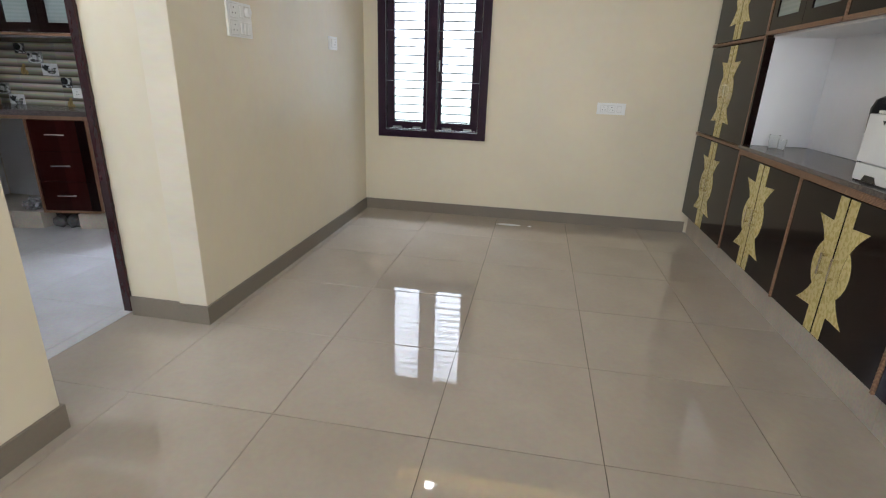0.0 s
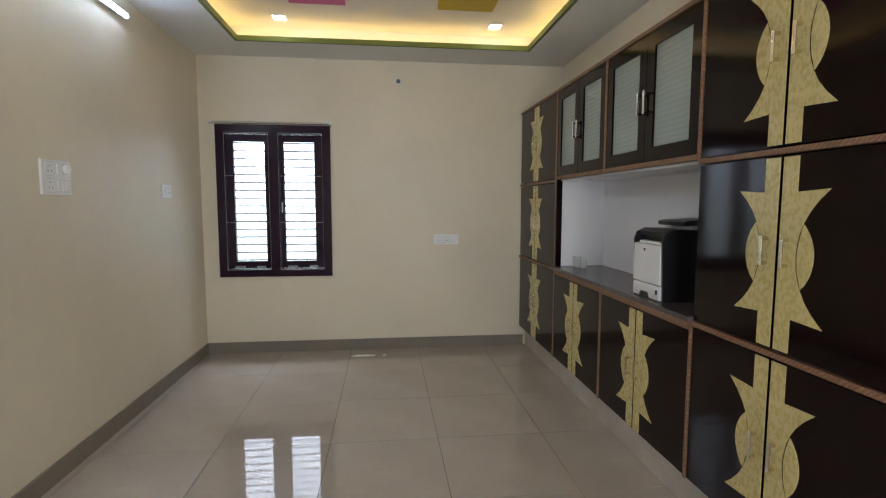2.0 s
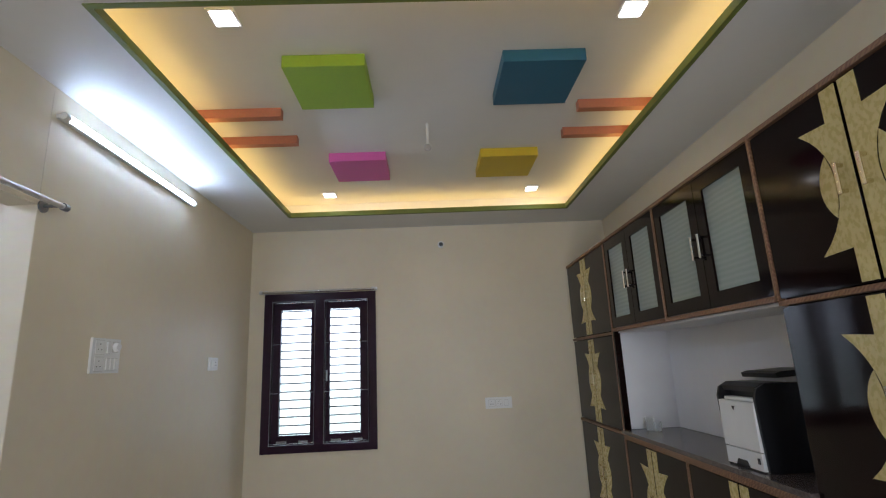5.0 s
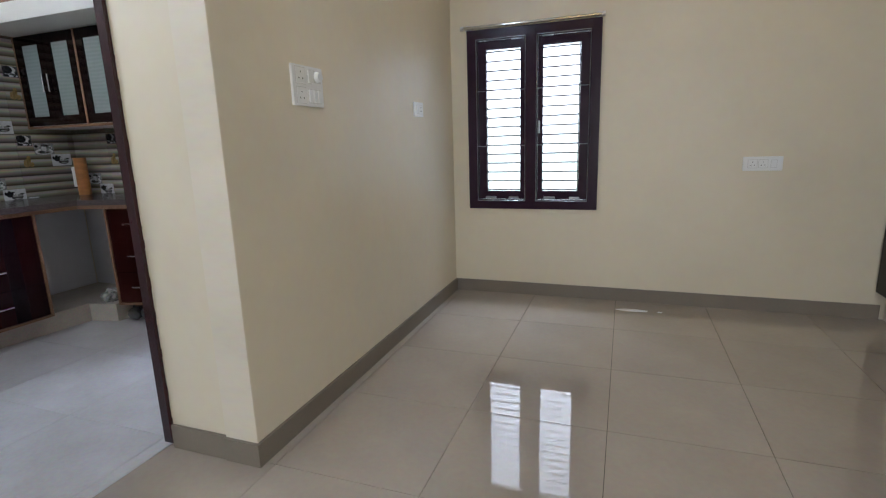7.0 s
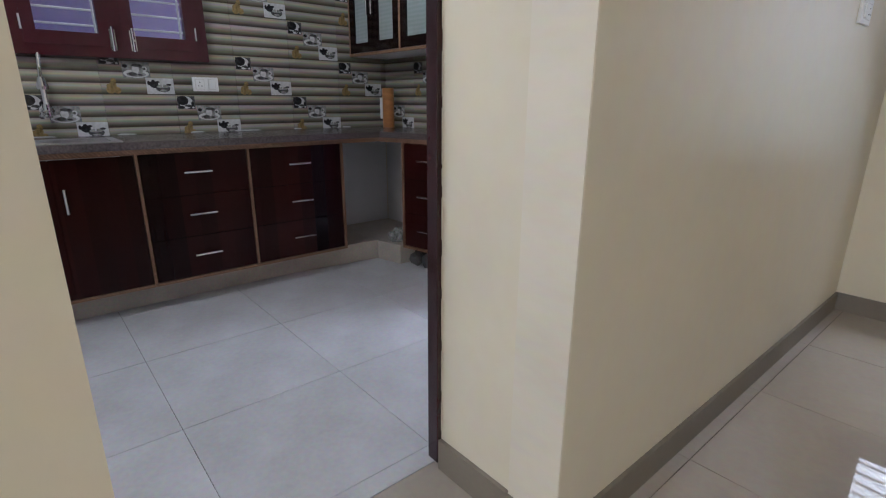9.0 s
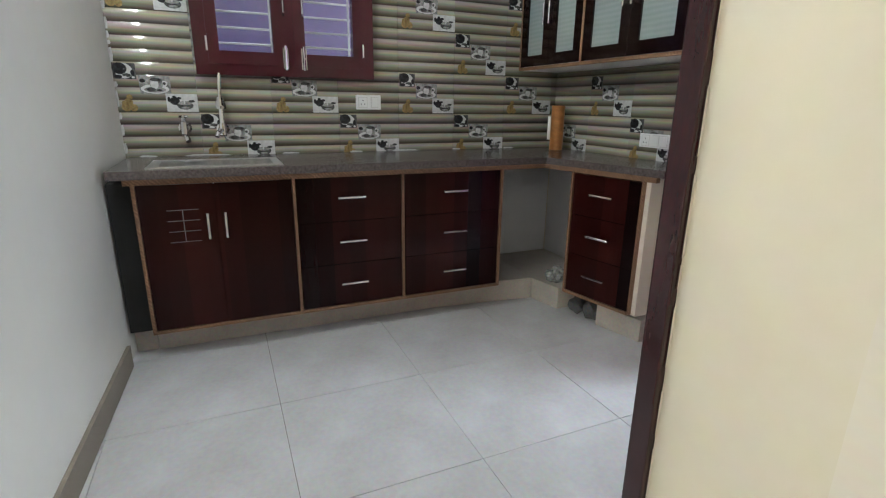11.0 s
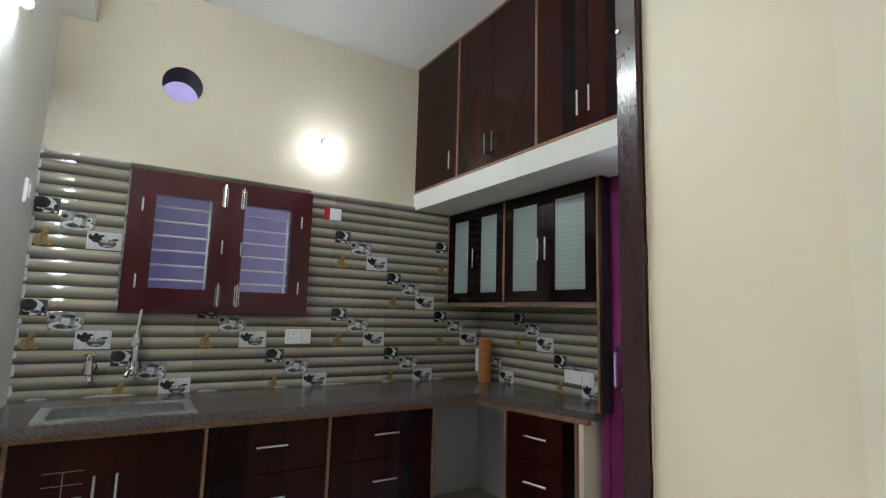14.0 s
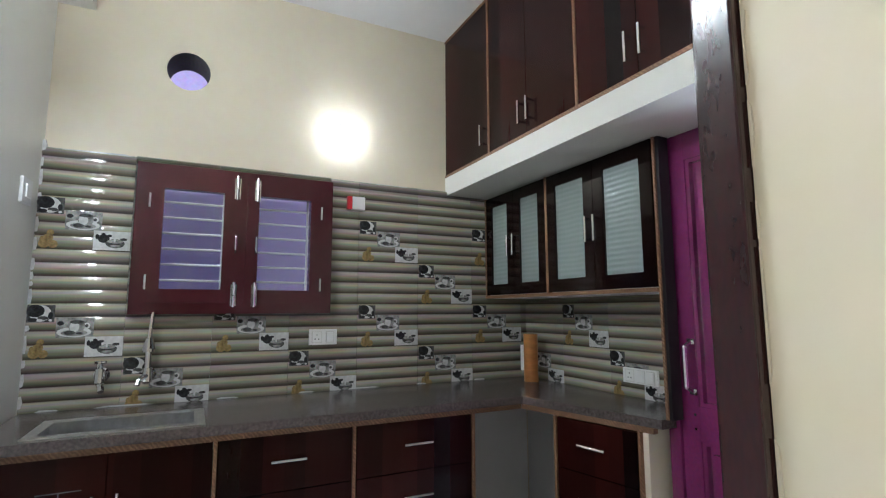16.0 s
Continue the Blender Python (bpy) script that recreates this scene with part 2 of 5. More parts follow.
def ripple_material():
    """Ribbed wall tile in grey-olive bands; rib shading is put into the colour, dark grooves to lighter crowns."""
    m = bpy.data.materials.new("ribbed_olive_wall_tile")
    m.use_nodes = True
    n, l = m.node_tree.nodes, m.node_tree.links
    b = n["Principled BSDF"]
    b.inputs["Roughness"].default_value = 0.07
    tc = n.new("ShaderNodeTexCoord")
    sep = n.new("ShaderNodeSeparateXYZ")
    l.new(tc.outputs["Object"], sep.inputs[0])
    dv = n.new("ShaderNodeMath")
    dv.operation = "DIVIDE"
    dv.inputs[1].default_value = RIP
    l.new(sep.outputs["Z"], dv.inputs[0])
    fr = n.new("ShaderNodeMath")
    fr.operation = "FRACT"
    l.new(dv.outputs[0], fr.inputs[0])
    # ramp up each ripple paints groove shade and the lit upper side
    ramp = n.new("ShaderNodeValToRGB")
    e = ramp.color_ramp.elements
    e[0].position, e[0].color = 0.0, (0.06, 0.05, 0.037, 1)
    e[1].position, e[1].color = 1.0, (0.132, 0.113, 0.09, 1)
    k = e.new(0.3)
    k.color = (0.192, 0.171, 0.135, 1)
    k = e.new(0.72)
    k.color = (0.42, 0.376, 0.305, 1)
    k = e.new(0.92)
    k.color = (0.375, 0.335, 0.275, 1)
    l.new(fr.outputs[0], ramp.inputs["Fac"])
    nz = n.new("ShaderNodeTexNoise")
    nz.inputs["Scale"].default_value = 1.0
    mp = n.new("ShaderNodeMapping")
    mp.inputs["Scale"].default_value = (5, 5, 60)
    l.new(tc.outputs["Object"], mp.inputs[0])
    l.new(mp.outputs[0], nz.inputs["Vector"])
    info = n.new("ShaderNodeObjectInfo")
    mr = n.new("ShaderNodeMapRange")
    mr.inputs["To Min"].default_value, mr.inputs["To Max"].default_value = 0.85, 1.1
    l.new(info.outputs["Random"], mr.inputs["Value"])
    hsv = n.new("ShaderNodeHueSaturation")
    l.new(mr.outputs[0], hsv.inputs["Value"])
    mix = n.new("ShaderNodeMix")
    mix.data_type, mix.blend_type = "RGBA", "OVERLAY"
    mix.inputs["Factor"].default_value = 0.45
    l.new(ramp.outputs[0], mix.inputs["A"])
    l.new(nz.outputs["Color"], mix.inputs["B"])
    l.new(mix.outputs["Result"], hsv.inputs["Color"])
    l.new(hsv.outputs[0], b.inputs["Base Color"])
    return m


TROW = 0.2255
RIP = TROW / 4
RIPPLE = ripple_material()
PRINTWHITE = mat("white_print", (0.6, 0.6, 0.6), 0.15, var=0.08, scale=(60, 60, 60))
PRINTDARK = mat("black_print", (0.03, 0.03, 0.032), 0.15, var=0.3, scale=(60, 60, 60))
PRINTGREY = mat("grey_print", (0.3, 0.3, 0.29), 0.15, var=0.3, scale=(50, 50, 50))
PRINTCHAR = mat("charcoal_print", (0.09, 0.09, 0.088), 0.12, var=0.35, scale=(60, 60, 60))
PRINTTAN = mat("biscuit_print", (0.3, 0.21, 0.085), 0.15, var=0.25, scale=(60, 60, 60))

# ---------- helpers ----------
IDENT = Matrix.Identity(4)
# the kitchen is set out on its own grid, then brought to size and place
KITCHEN = Matrix.Translation((0.068, -0.1, -0.079)) @ Matrix.Scale(1.064, 4)
SIZE = IDENT
WORLDS = {}


def thing(name, loc, label, category, group="", kind=""):
    ob = new(name)
    ob.empty_display_size = 0.1
    ob.location = SIZE @ Vector(loc)
    WORLDS[ob.name] = Matrix.Translation(ob.location)
    return tagged(ob, label, category, group, kind)


def part(name, bm, material, parent=None, label="", smooth=False):
    """Link a bmesh as one mesh object, under a thing or a part if one is given."""
    me = bpy.data.meshes.new(name)
    bmesh.ops.recalc_face_normals(bm, faces=bm.faces[:])
    if smooth:
        for f in bm.faces:
            f.smooth = True
    bmesh.ops.transform(bm, matrix=SIZE, verts=bm.verts[:])
    bm.to_mesh(me)
    bm.free()
    for m in material if isinstance(material, (list, tuple)) else [material]:
        me.materials.append(m)
    ob = new(name, me)
    if parent is not None:
        ob.parent = parent
        ob.matrix_parent_inverse = WORLDS[parent.name].inverted()
    WORLDS[ob.name] = IDENT
    if label:
        ob["label"] = label
    return ob


def setting(name, bm, material, label, category):
    return tagged(part(name, bm, material), label, category, kind="structure")


def box(bm, x0, x1, y0, y1, z0, z1, mi=0):
    v = [bm.verts.new((x, y, z)) for x in (x0, x1) for y in (y0, y1) for z in (z0, z1)]
    for q in ((0, 1, 3, 2), (4, 6, 7, 5), (0, 4, 5, 1), (2, 3, 7, 6), (0, 2, 6, 4), (1, 5, 7, 3)):
        bm.faces.new([v[i] for i in q]).material_index = mi
    return v


def boxes(*rows, bevel=0.0):
    bm = bmesh.new()
    for r in rows:
        box(bm, *r)
    if bevel:
        bmesh.ops.bevel(bm, geom=bm.edges[:], offset=bevel, segments=2, affect="EDGES", profile=0.7)
    return bm


def prism(points, axis, lo, hi, bm=None, mi=0):
    """Extrude a 2D outline along an axis: (a, b) are the other two axes in order."""
    bm = bm or bmesh.new()

    def at(p, d):
        return {"x": (d, p[0], p[1]), "y": (p[0], d, p[1]), "z": (p[0], p[1], d)}[axis]
    a = [bm.verts.new(at(p, lo)) for p in points]
    b = [bm.verts.new(at(p, hi)) for p in points]
    bm.faces.new(a).material_index = mi
    bm.faces.new(b[::-1]).material_index = mi
    for i in range(len(points)):
        j = (i + 1) % len(points)
        bm.faces.new((a[i], b[i], b[j], a[j])).material_index = mi
    return bm


def rod(bm, a, b, r, seg=12, r2=None):
    a, b = Vector(a), Vector(b)
    d = b - a
    m = Matrix.Translation((a + b) / 2) @ d.to_track_quat("Z", "Y").to_matrix().to_4x4()
    bmesh.ops.create_cone(bm, cap_ends=True, segments=seg, radius1=r, radius2=r if r2 is None else r2, depth=d.length, matrix=m)
    return bm


def sweep(bm, pts, r, seg=8):
    for a, b in zip(pts, pts[1:]):
        rod(bm, a, b, r, seg)
    for p in pts[1:-1]:
        bmesh.ops.create_uvsphere(bm, u_segments=seg, v_segments=6, radius=r, matrix=Matrix.Translation(p))
    return bm


# ---------- shell ----------
LX, WY, RX = -1.74, 5.10, 1.44
CEIL, UPPER, KCEIL = 2.56, 2.71, 2.94
north = boxes((LX - 0.2, -1.56, WY, WY + 0.2, 0, 3.1), (-0.695, RX + 0.2, WY, WY + 0.2, 0, 3.1), (-1.56, -0.695, WY, WY + 0.2, 0, 0.725), (-1.56, -0.695, WY, WY + 0.2, 1.945, 3.1))
setting("wall_north", north, CREAM, "cream painted plaster wall with a window", "wall")
setting("wall_east", boxes((RX, RX + 0.15, -1.6, WY, 0, 3.1)), CREAM, "cream painted plaster wall behind the cabinets", "wall")
setting("wall_west", boxes((-2.167, LX, 2.67, WY, 0, 3.1)), CREAM, "cream painted plaster wall beside the kitchen opening", "wall")
setting("wall_pier", boxes((-1.892, LX - 0.001, 2.6665, 2.67, 0, 3.1)), PIER, "pale plastered pier edge at the opening", "wall")
setting("wall_west_front", boxes((-1.86, -1.75, -1.6, 1.858, 0, 3.1)), CREAM, "cream painted thin partition wall", "wall")
setting("wall_lintel", boxes((-1.86, LX, 1.858, 2.666, 2.03, 3.1)), CREAM, "cream plaster above the kitchen opening", "wall")
south = boxes((-1.75, -0.45, -1.6, -1.45, 0, 3.1), (0.85, RX, -1.6, -1.45, 0, 3.1), (-0.45, 0.85, -1.6, -1.45, 2.2, 3.1), (-0.45, 0.85, -1.6, -1.45, 0, 0.3))
setting("wall_south", south, CREAM, "plain cream wall closing the room", "wall")
SIZE = KITCHEN
kw = bmesh.new()
for r in ((-4.62, -4.42, 1.4, 1.945, 0, 3.0), (-4.62, -4.42, 2.715, 4.2, 0, 3.0), (-4.62, -4.42, 1.945, 2.715, 0, 1.345), (-4.62, -4.42, 1.945, 2.715, 1.915, 2.25)):
    box(kw, *r)
HC = Vector((0, 2.072, 2.452))
HR = 0.094
# wall above the window, with the round vent hole through it
ring = [(HC.y + HR * math.cos(a), HC.z + HR * math.sin(a)) for a in [2 * math.pi * i / 32 for i in range(32)]]
sq = []
for i in range(32):
    a = 2 * math.pi * i / 32
    c, s_ = math.cos(a), math.sin(a)
    k = 1 / max(abs(c), abs(s_))
    sq.append((2.33 + 0.385 * c * k, 2.625 + 0.375 * s_ * k))
vin = [[kw.verts.new((x, p[0], p[1])) for p in ring] for x in (-4.62, -4.42)]
vout = [[kw.verts.new((x, p[0], p[1])) for p in sq] for x in (-4.62, -4.42)]
for i in range(32):
    j = (i + 1) % 32
    kw.faces.new((vin[0][i], vin[0][j], vout[0][j], vout[0][i]))
    kw.faces.new((vin[1][i], vout[1][i], vout[1][j], vin[1][j]))
    kw.faces.new((vin[0][i], vin[1][i], vin[1][j], vin[0][j])).material_index = 1
setting("wall_kitchen_west", kw, [CREAM, GREYWALL], "cream kitchen wall with a window and round vent hole", "wall")
setting("wall_kitchen_south", prism([(-1.81, 1.423), (-4.42, 1.545), (-4.42, 1.35), (-1.81, 1.35)], "z", 0, 3.0), PALE, "pale painted kitchen side wall", "wall")
setting("wall_kitchen_north", boxes((-4.42, -3.2, 4.01, 4.2, 0, 3.0), (-3.2, -3.16, 3.787, 4.2, 0, 3.0), (-2.36, -2.165, 3.787, 4.2, 0, 3.0), (-3.16, -2.36, 3.787, 4.2, 2.06, 3.0)), CREAM, "cream kitchen wall behind the counter", "wall")
SIZE = IDENT

# ceilings
def cove_walls(g):
    return boxes((TX0 - g - 0.02, TX0 - g, TY0 - g, TY1 + g, CEIL + 0.03, UPPER), (TX1 + g, TX1 + g + 0.02, TY0 - g, TY1 + g, CEIL + 0.03, UPPER), (TX0 - g, TX1 + g, TY1 + g, TY1 + g + 0.02, CEIL + 0.03, UPPER), (TX0 - g, TX1 + g, TY0 - g - 0.02, TY0 - g, CEIL + 0.03, UPPER))


TX0, TX1, TY0, TY1 = -1.285, 0.984, 2.2, 4.66
ring_c = boxes((LX, TX0, -1.45, WY, CEIL, CEIL + 0.03), (TX1, RX, -1.45, WY, CEIL, CEIL + 0.03), (TX0, TX1, TY1, WY, CEIL, CEIL + 0.03), (TX0, TX1, -1.45, TY0, CEIL, CEIL + 0.03))
setting("ceiling", ring_c, WHITE, "white false-ceiling border round a recessed tray", "ceiling")
setting("ceiling_tray", boxes((LX, RX, -1.45, WY, UPPER, UPPER + 0.05)), WHITE, "white recessed upper ceiling of the tray", "ceiling")
setting("ceiling_kitchen", boxes((-4.64, LX - 0.001, 1.3, 4.2, 3.049, 3.1)), WHITE, "white plain kitchen ceiling", "ceiling")
setting("cove", cove_walls(0.16), WHITE, "white back of the ceiling light cove", "ceiling")
G = 0.003
lip = boxes((TX0 - 0.02, TX0 + G, TY0 - 0.02, TY1 + 0.02, CEIL - 0.004, CEIL + 0.034), (TX1 - G, TX1 + 0.02, TY0 - 0.02, TY1 + 0.02, CEIL - 0.004, CEIL + 0.034), (TX0 + G, TX1 - G, TY1 - G, TY1 + 0.02, CEIL - 0.004, CEIL + 0.034), (TX0 + G, TX1 - G, TY0 - 0.02, TY0 + G, CEIL - 0.004, CEIL + 0.034))
setting("trim", lip, LIPGREEN, "olive green painted lip of the ceiling tray", "trim")
SIZE = KITCHEN
setting("beam", boxes((-4.42, -1.86, 1.42, 1.685, 2.66, KCEIL)), PALE, "pale concrete beam under the kitchen ceiling", "beam")
SIZE = IDENT

# floors: slab, then tiles at the end of the file
floor = setting("floor", boxes((-2.2, RX, -1.45, WY, -0.1, -0.005)), GROUT, "beige glossy vitrified tile floor with dark joints", "floor")
floor_k = setting("floor_kitchen", boxes((-4.64, -2.2, 1.3, 4.2, -0.1, -0.005)), GROUT, "pale grey matt tile kitchen floor", "floor")
ground = setting("ground", boxes((-400, 400, -400, 400, -0.3, -0.12)), GREYWALL, "grey cement ground outside", "ground")

# skirting
SK = 0.096
setting("baseboard_north", boxes((LX, 1.1, WY - 0.012, WY, 0, SK)), SKIRT, "grey-brown tile skirting", "baseboard")
setting("baseboard_west", boxes((LX, LX + 0.012, 2.6665, WY - 0.012, 0, SK)), SKIRT, "grey-brown tile skirting", "baseboard")
setting("baseboard_pier", boxes((-1.892, LX + 0.012, 2.653, 2.666, 0, SK)), SKIRT, "grey-brown tile skirting", "baseboard")
setting("baseboard_jamb", boxes((-2.167, -1.892, 2.6575, 2.67, 0, SK + 0.006)), SKIRT, "grey-brown tile skirting", "baseboard")
setting("baseboard_west_front", boxes((-1.75, -1.738, -1.45, 1.868, 0, SK), (-1.86, -1.75, 1.858, 1.868, 0, SK)), SKIRT, "grey-brown tile skirting", "baseboard")
SIZE = KITCHEN
setting("baseboard_kitchen", prism([(-1.9, 1.4276), (-3.85, 1.519), (-3.85, 1.533), (-1.9, 1.441)], "z", 0.075, 0.173), SKIRT, "grey tile skirting on the kitchen wall", "baseboard")
SIZE = IDENT

# outdoors
setting("backdrop", boxes((-4.0, 2.0, 7.4, 7.42, 0.0, 4.5)), OUTGLOW, "bright overexposed daylight outside the window", "backdrop")
setting("sunshade", boxes((-5.62, -4.87, -0.5, 5.5, 2.98, 3.1)), GREYWALL, "grey cement sunshade slab over the kitchen window", "slab")
setting("wall_outside", boxes((-6.5, -6.3, -0.5, 5.5, -0.1, 5.0)), LILAC, "lilac painted neighbouring wall outside", "wall")


def ring_frame(u0, u1, z0, z1, l, r, b, t, d0, d1):
    """One-piece rectangular frame with its opening; l, r, b, t: widths of the four members."""
    bm = bmesh.new()
    out = [(u0, z0), (u1, z0), (u1, z1), (u0, z1)]
    inn = [(u0 + l, z0 + b), (u1 - r, z0 + b), (u1 - r, z1 - t), (u0 + l, z1 - t)]
    vs = {(k, d): [bm.verts.new((u, d, z)) for u, z in pts] for k, pts in (("o", out), ("i", inn)) for d in (d0, d1)}
    for i in range(4):
        j = (i + 1) % 4
        for d in (d0, d1):
            bm.faces.new((vs["o", d][i], vs["o", d][j], vs["i", d][j], vs["i", d][i]))
        for k in "oi":
            bm.faces.new((vs[k, d0][i], vs[k, d0][j], vs[k, d1][j], vs[k, d1][i]))
    return bm

# ---------- local fronts ----------
def front(origin, u, out):
    """A frame for flat fronts: u along the front, d outwards, z up."""
    u, out = Vector(u).normalized(), Vector(out).normalized()
    return Matrix(((u.x, out.x, 0, origin[0]), (u.y, out.y, 0, origin[1]), (0, 0, 1, origin[2]), (0, 0, 0, 1)))


def placed(bm, f):
    bmesh.ops.transform(bm, matrix=f, verts=bm.verts[:])
    return bm


def fbox(f, u0, u1, d0, d1, z0, z1, bevel=0.0):
    return placed(boxes((u0, u1, d0, d1, z0, z1), bevel=bevel), f)


def bow_handle(f, u, z, length, upright, d=0.0, r=0.005, stand=0.028):
    """A bar handle on two feet."""
    bm = bmesh.new()
    h = length / 2
    ends = [(u, z - h), (u, z + h)] if upright else [(u - h, z), (u + h, z)]
    for a in ends:
        rod(bm, (a[0], d, a[1]), (a[0], d + stand, a[1]), r)
    ex = 0.012
    p = [(u, d + stand, z - h - ex), (u, d + stand, z + h + ex)] if upright else [(u - h - ex, d + stand, z), (u + h + ex, d + stand, z)]
    rod(bm, p[0], p[1], r * 1.15)
    return placed(bm, f)


def flat_handle(f, u, z, length, d=0.0):
    """A flat strap handle with two raised feet, upright."""
    bm = bmesh.new()
    h = length / 2
    box(bm, u - 0.006, u + 0.006, d, d + 0.024, z - h, z - h + 0.012)
    box(bm, u - 0.006, u + 0.006, d, d + 0.024, z + h - 0.012, z + h)
    box(bm, u - 0.007, u + 0.007, d + 0.02, d + 0.026, z - h - 0.004, z + h + 0.004)
    bmesh.ops.bevel(bm, geom=bm.edges[:], offset=0.0015, segments=1, affect="EDGES")
    return placed(bm, f)


# ---------- inlaid wardrobe wall ----------
AR, AC = 0.237, 0.309


def inlay_outline(h):
    """Half of the hourglass inlay: band, spikes and the hollow curve between them."""
    pts = [(0.007, -h), (0.066, -h), (0.066, -0.196), (0.181, -0.203)]
    for i in range(1, 12):
        t = i / 12
        v = -0.203 + 0.406 * t
        pts.append((AC - math.sqrt(AR * AR - v * v), v))
    pts += [(0.181, 0.203), (0.066, 0.196), (0.066, h), (0.007, h)]
    return pts


def disc_outline():
    """The part of the round disc that shows outside the hourglass."""
    a = math.acos(0.097 / 0.138)
    outer = [(0.138 * math.cos(-a + 2 * a * i / 12), 0.138 * math.sin(-a + 2 * a * i / 12)) for i in range(13)]
    inner = []
    for i in range(1, 10):
        v = outer[-1][1] * (1 - 2 * i / 10)
        inner.append((AC - math.sqrt(AR * AR - v * v) + 0.006, v))
    return outer + inner


def inlaid_door(parent, f, seam, edge, z0, z1):
    """One dark door with its half of the gold inlay; seam: where the pair meets."""
    s = 1 if edge > seam else -1
    lo, hi = sorted((seam + s * 0.005, edge - s * 0.003))
    door = part("door", fbox(f, lo, hi, 0.0, 0.02, z0 + 0.004, z1 - 0.004, 0.0015), BROWN, parent)
    zc = (z0 + z1) / 2
    h = (z1 - z0) / 2 - 0.008
    for name, pts in (("inlay", inlay_outline(h)), ("inlay_disc", disc_outline())):
        bm = prism([(seam + s * a, zc + b) for a, b in pts], "y", 0.0195, 0.0225)
        part(name, placed(bm, f), GOLD, door, "gold patterned laminate inlay")
    part("handle", flat_handle(f, seam + s * 0.042, zc + 0.008, 0.092, 0.022), BRASS, door, "pale brass strap handle")
    return door


def inlaid_cabinet(y0, y1, z0, z1, label):
    """Closed unit on the east wall, facing west."""
    c = thing("cabinet", (1.25, (y0 + y1) / 2, z0), label, "cabinet", "inlaid cabinet wall")
    f = front((1.082, 0, 0), (0, 1, 0), (-1, 0, 0))
    part("body", boxes((1.084, RX - 0.004, y0 + 0.002, y1 - 0.002, z0, z1 - 0.002)), BROWN, c)
    e = boxes((1.056, 1.083, y0 + 0.001, y0 + 0.014, z0, z1), (1.054, 1.083, y0 + 0.0145, y1, z1 - 0.018, z1))
    part("edging", e, EDGE, c, "carved tan wooden edge strip")
    mid = (y0 + y1) / 2 + 0.024
    inlaid_door(c, f, mid, y0 + 0.018, z0 + 0.002, z1 - 0.021)
    inlaid_door(c, f, mid, y1 - 0.002, z0 + 0.002, z1 - 0.021)
    return c


def glass_door(parent, f, u0, u1, z0, z1, hu, stile=0.066, wood=BROWN, hl=0.085):
    """Framed door: four rails, one frosted pane, one handle."""
    door = part("door", placed(ring_frame(u0, u1, z0, z1, stile, stile, stile, stile, 0, 0.02), f), wood, parent)
    part("pane", fbox(f, u0 + stile - 0.004, u1 - stile + 0.004, 0.006, 0.010, z0 + stile - 0.004, z1 - stile + 0.004), FROST, door, "frosted ribbed glass pane")
    part("handle", bow_handle(f, hu, (z0 + z1) / 2 - 0.02, hl, True, 0.02), CHROME, door, "chrome bar handle")
    return door


def glass_cabinet(y0, y1, z0, z1):
    c = thing("display_cabinet", (1.25, (y0 + y1) / 2, z0), "dark brown wall cabinet with frosted glass doors", "cabinet", "inlaid cabinet wall")
    f = front((1.082, 0, 0), (0, 1, 0), (-1, 0, 0))
    bm = boxes((1.084, RX - 0.03, y0 + 0.002, y0 + 0.02, z0, z1 - 0.002), (1.084, RX - 0.03, y1 - 0.02, y1 - 0.002, z0, z1 - 0.002), (1.084, RX - 0.03, y0 + 0.02, y1 - 0.02, z0, z0 + 0.018), (1.084, RX - 0.03, y0 + 0.02, y1 - 0.02, z1 - 0.02, z1 - 0.002), (RX - 0.03, RX - 0.004, y0 + 0.002, y1 - 0.002, z0, z1 - 0.002))
    part("body", bm, NICHE, c, "white lined cabinet carcass")
    part("shelf", boxes((1.11, RX - 0.031, y0 + 0.021, y1 - 0.021, (z0 + z1) / 2 - 0.03, (z0 + z1) / 2 - 0.012)), NICHE, c)
    e = boxes((1.056, 1.083, y0 + 0.001, y0 + 0.014, z0, z1), (1.054, 1.083, y0 + 0.0145, y1, z1 - 0.018, z1), (1.052, 1.083, y0 + 0.0175, y1, z0 - 0.001, z0 + 0.019))
    part("edging", e, EDGE, c, "carved tan wooden edge strip")
    mid = (y0 + y1) / 2 + 0.008
    glass_door(c, f, y0 + 0.019, mid - 0.002, z0 + 0.022, z1 - 0.022, mid - 0.03)
    glass_door(c, f, mid + 0.002, y1 - 0.003, z0 + 0.022, z1 - 0.022, mid + 0.03)
    return c


YS = (5.088, 4.125, 3.318, 2.452, 1.568, 0.69)
Z0, Z1, Z2, Z3 = 0.18, 0.848, 1.497, 2.136
DARKLAB = "dark brown laminate cabinet with gold hourglass inlay"
for k, (y1, y0) in enumerate(zip(YS, YS[1:])):
    if k in (0, 3, 4):
        inlaid_cabinet(y0, y1, Z2 + 0.001, Z3, DARKLAB + " at the top")
        inlaid_cabinet(y0, y1, Z1 + 0.001, Z2, DARKLAB + " at mid height")
    else:
        glass_cabinet(y0, y1, Z2 + 0.001, Z3)
    inlaid_cabinet(y0, y1, Z0, Z1 if k in (0, 3, 4) else Z1 - 0.022, DARKLAB + " on the plinth")
plinth = thing("cabinet_plinth", (1.25, 2.9, 0), "beige tiled plinth under the inlaid cabinet wall", "plinth")
part("core", boxes((1.133, RX - 0.004, 0.7, 5.08, 0.0, Z0 - 0.004)), GROUT, plinth)
y = 0.69
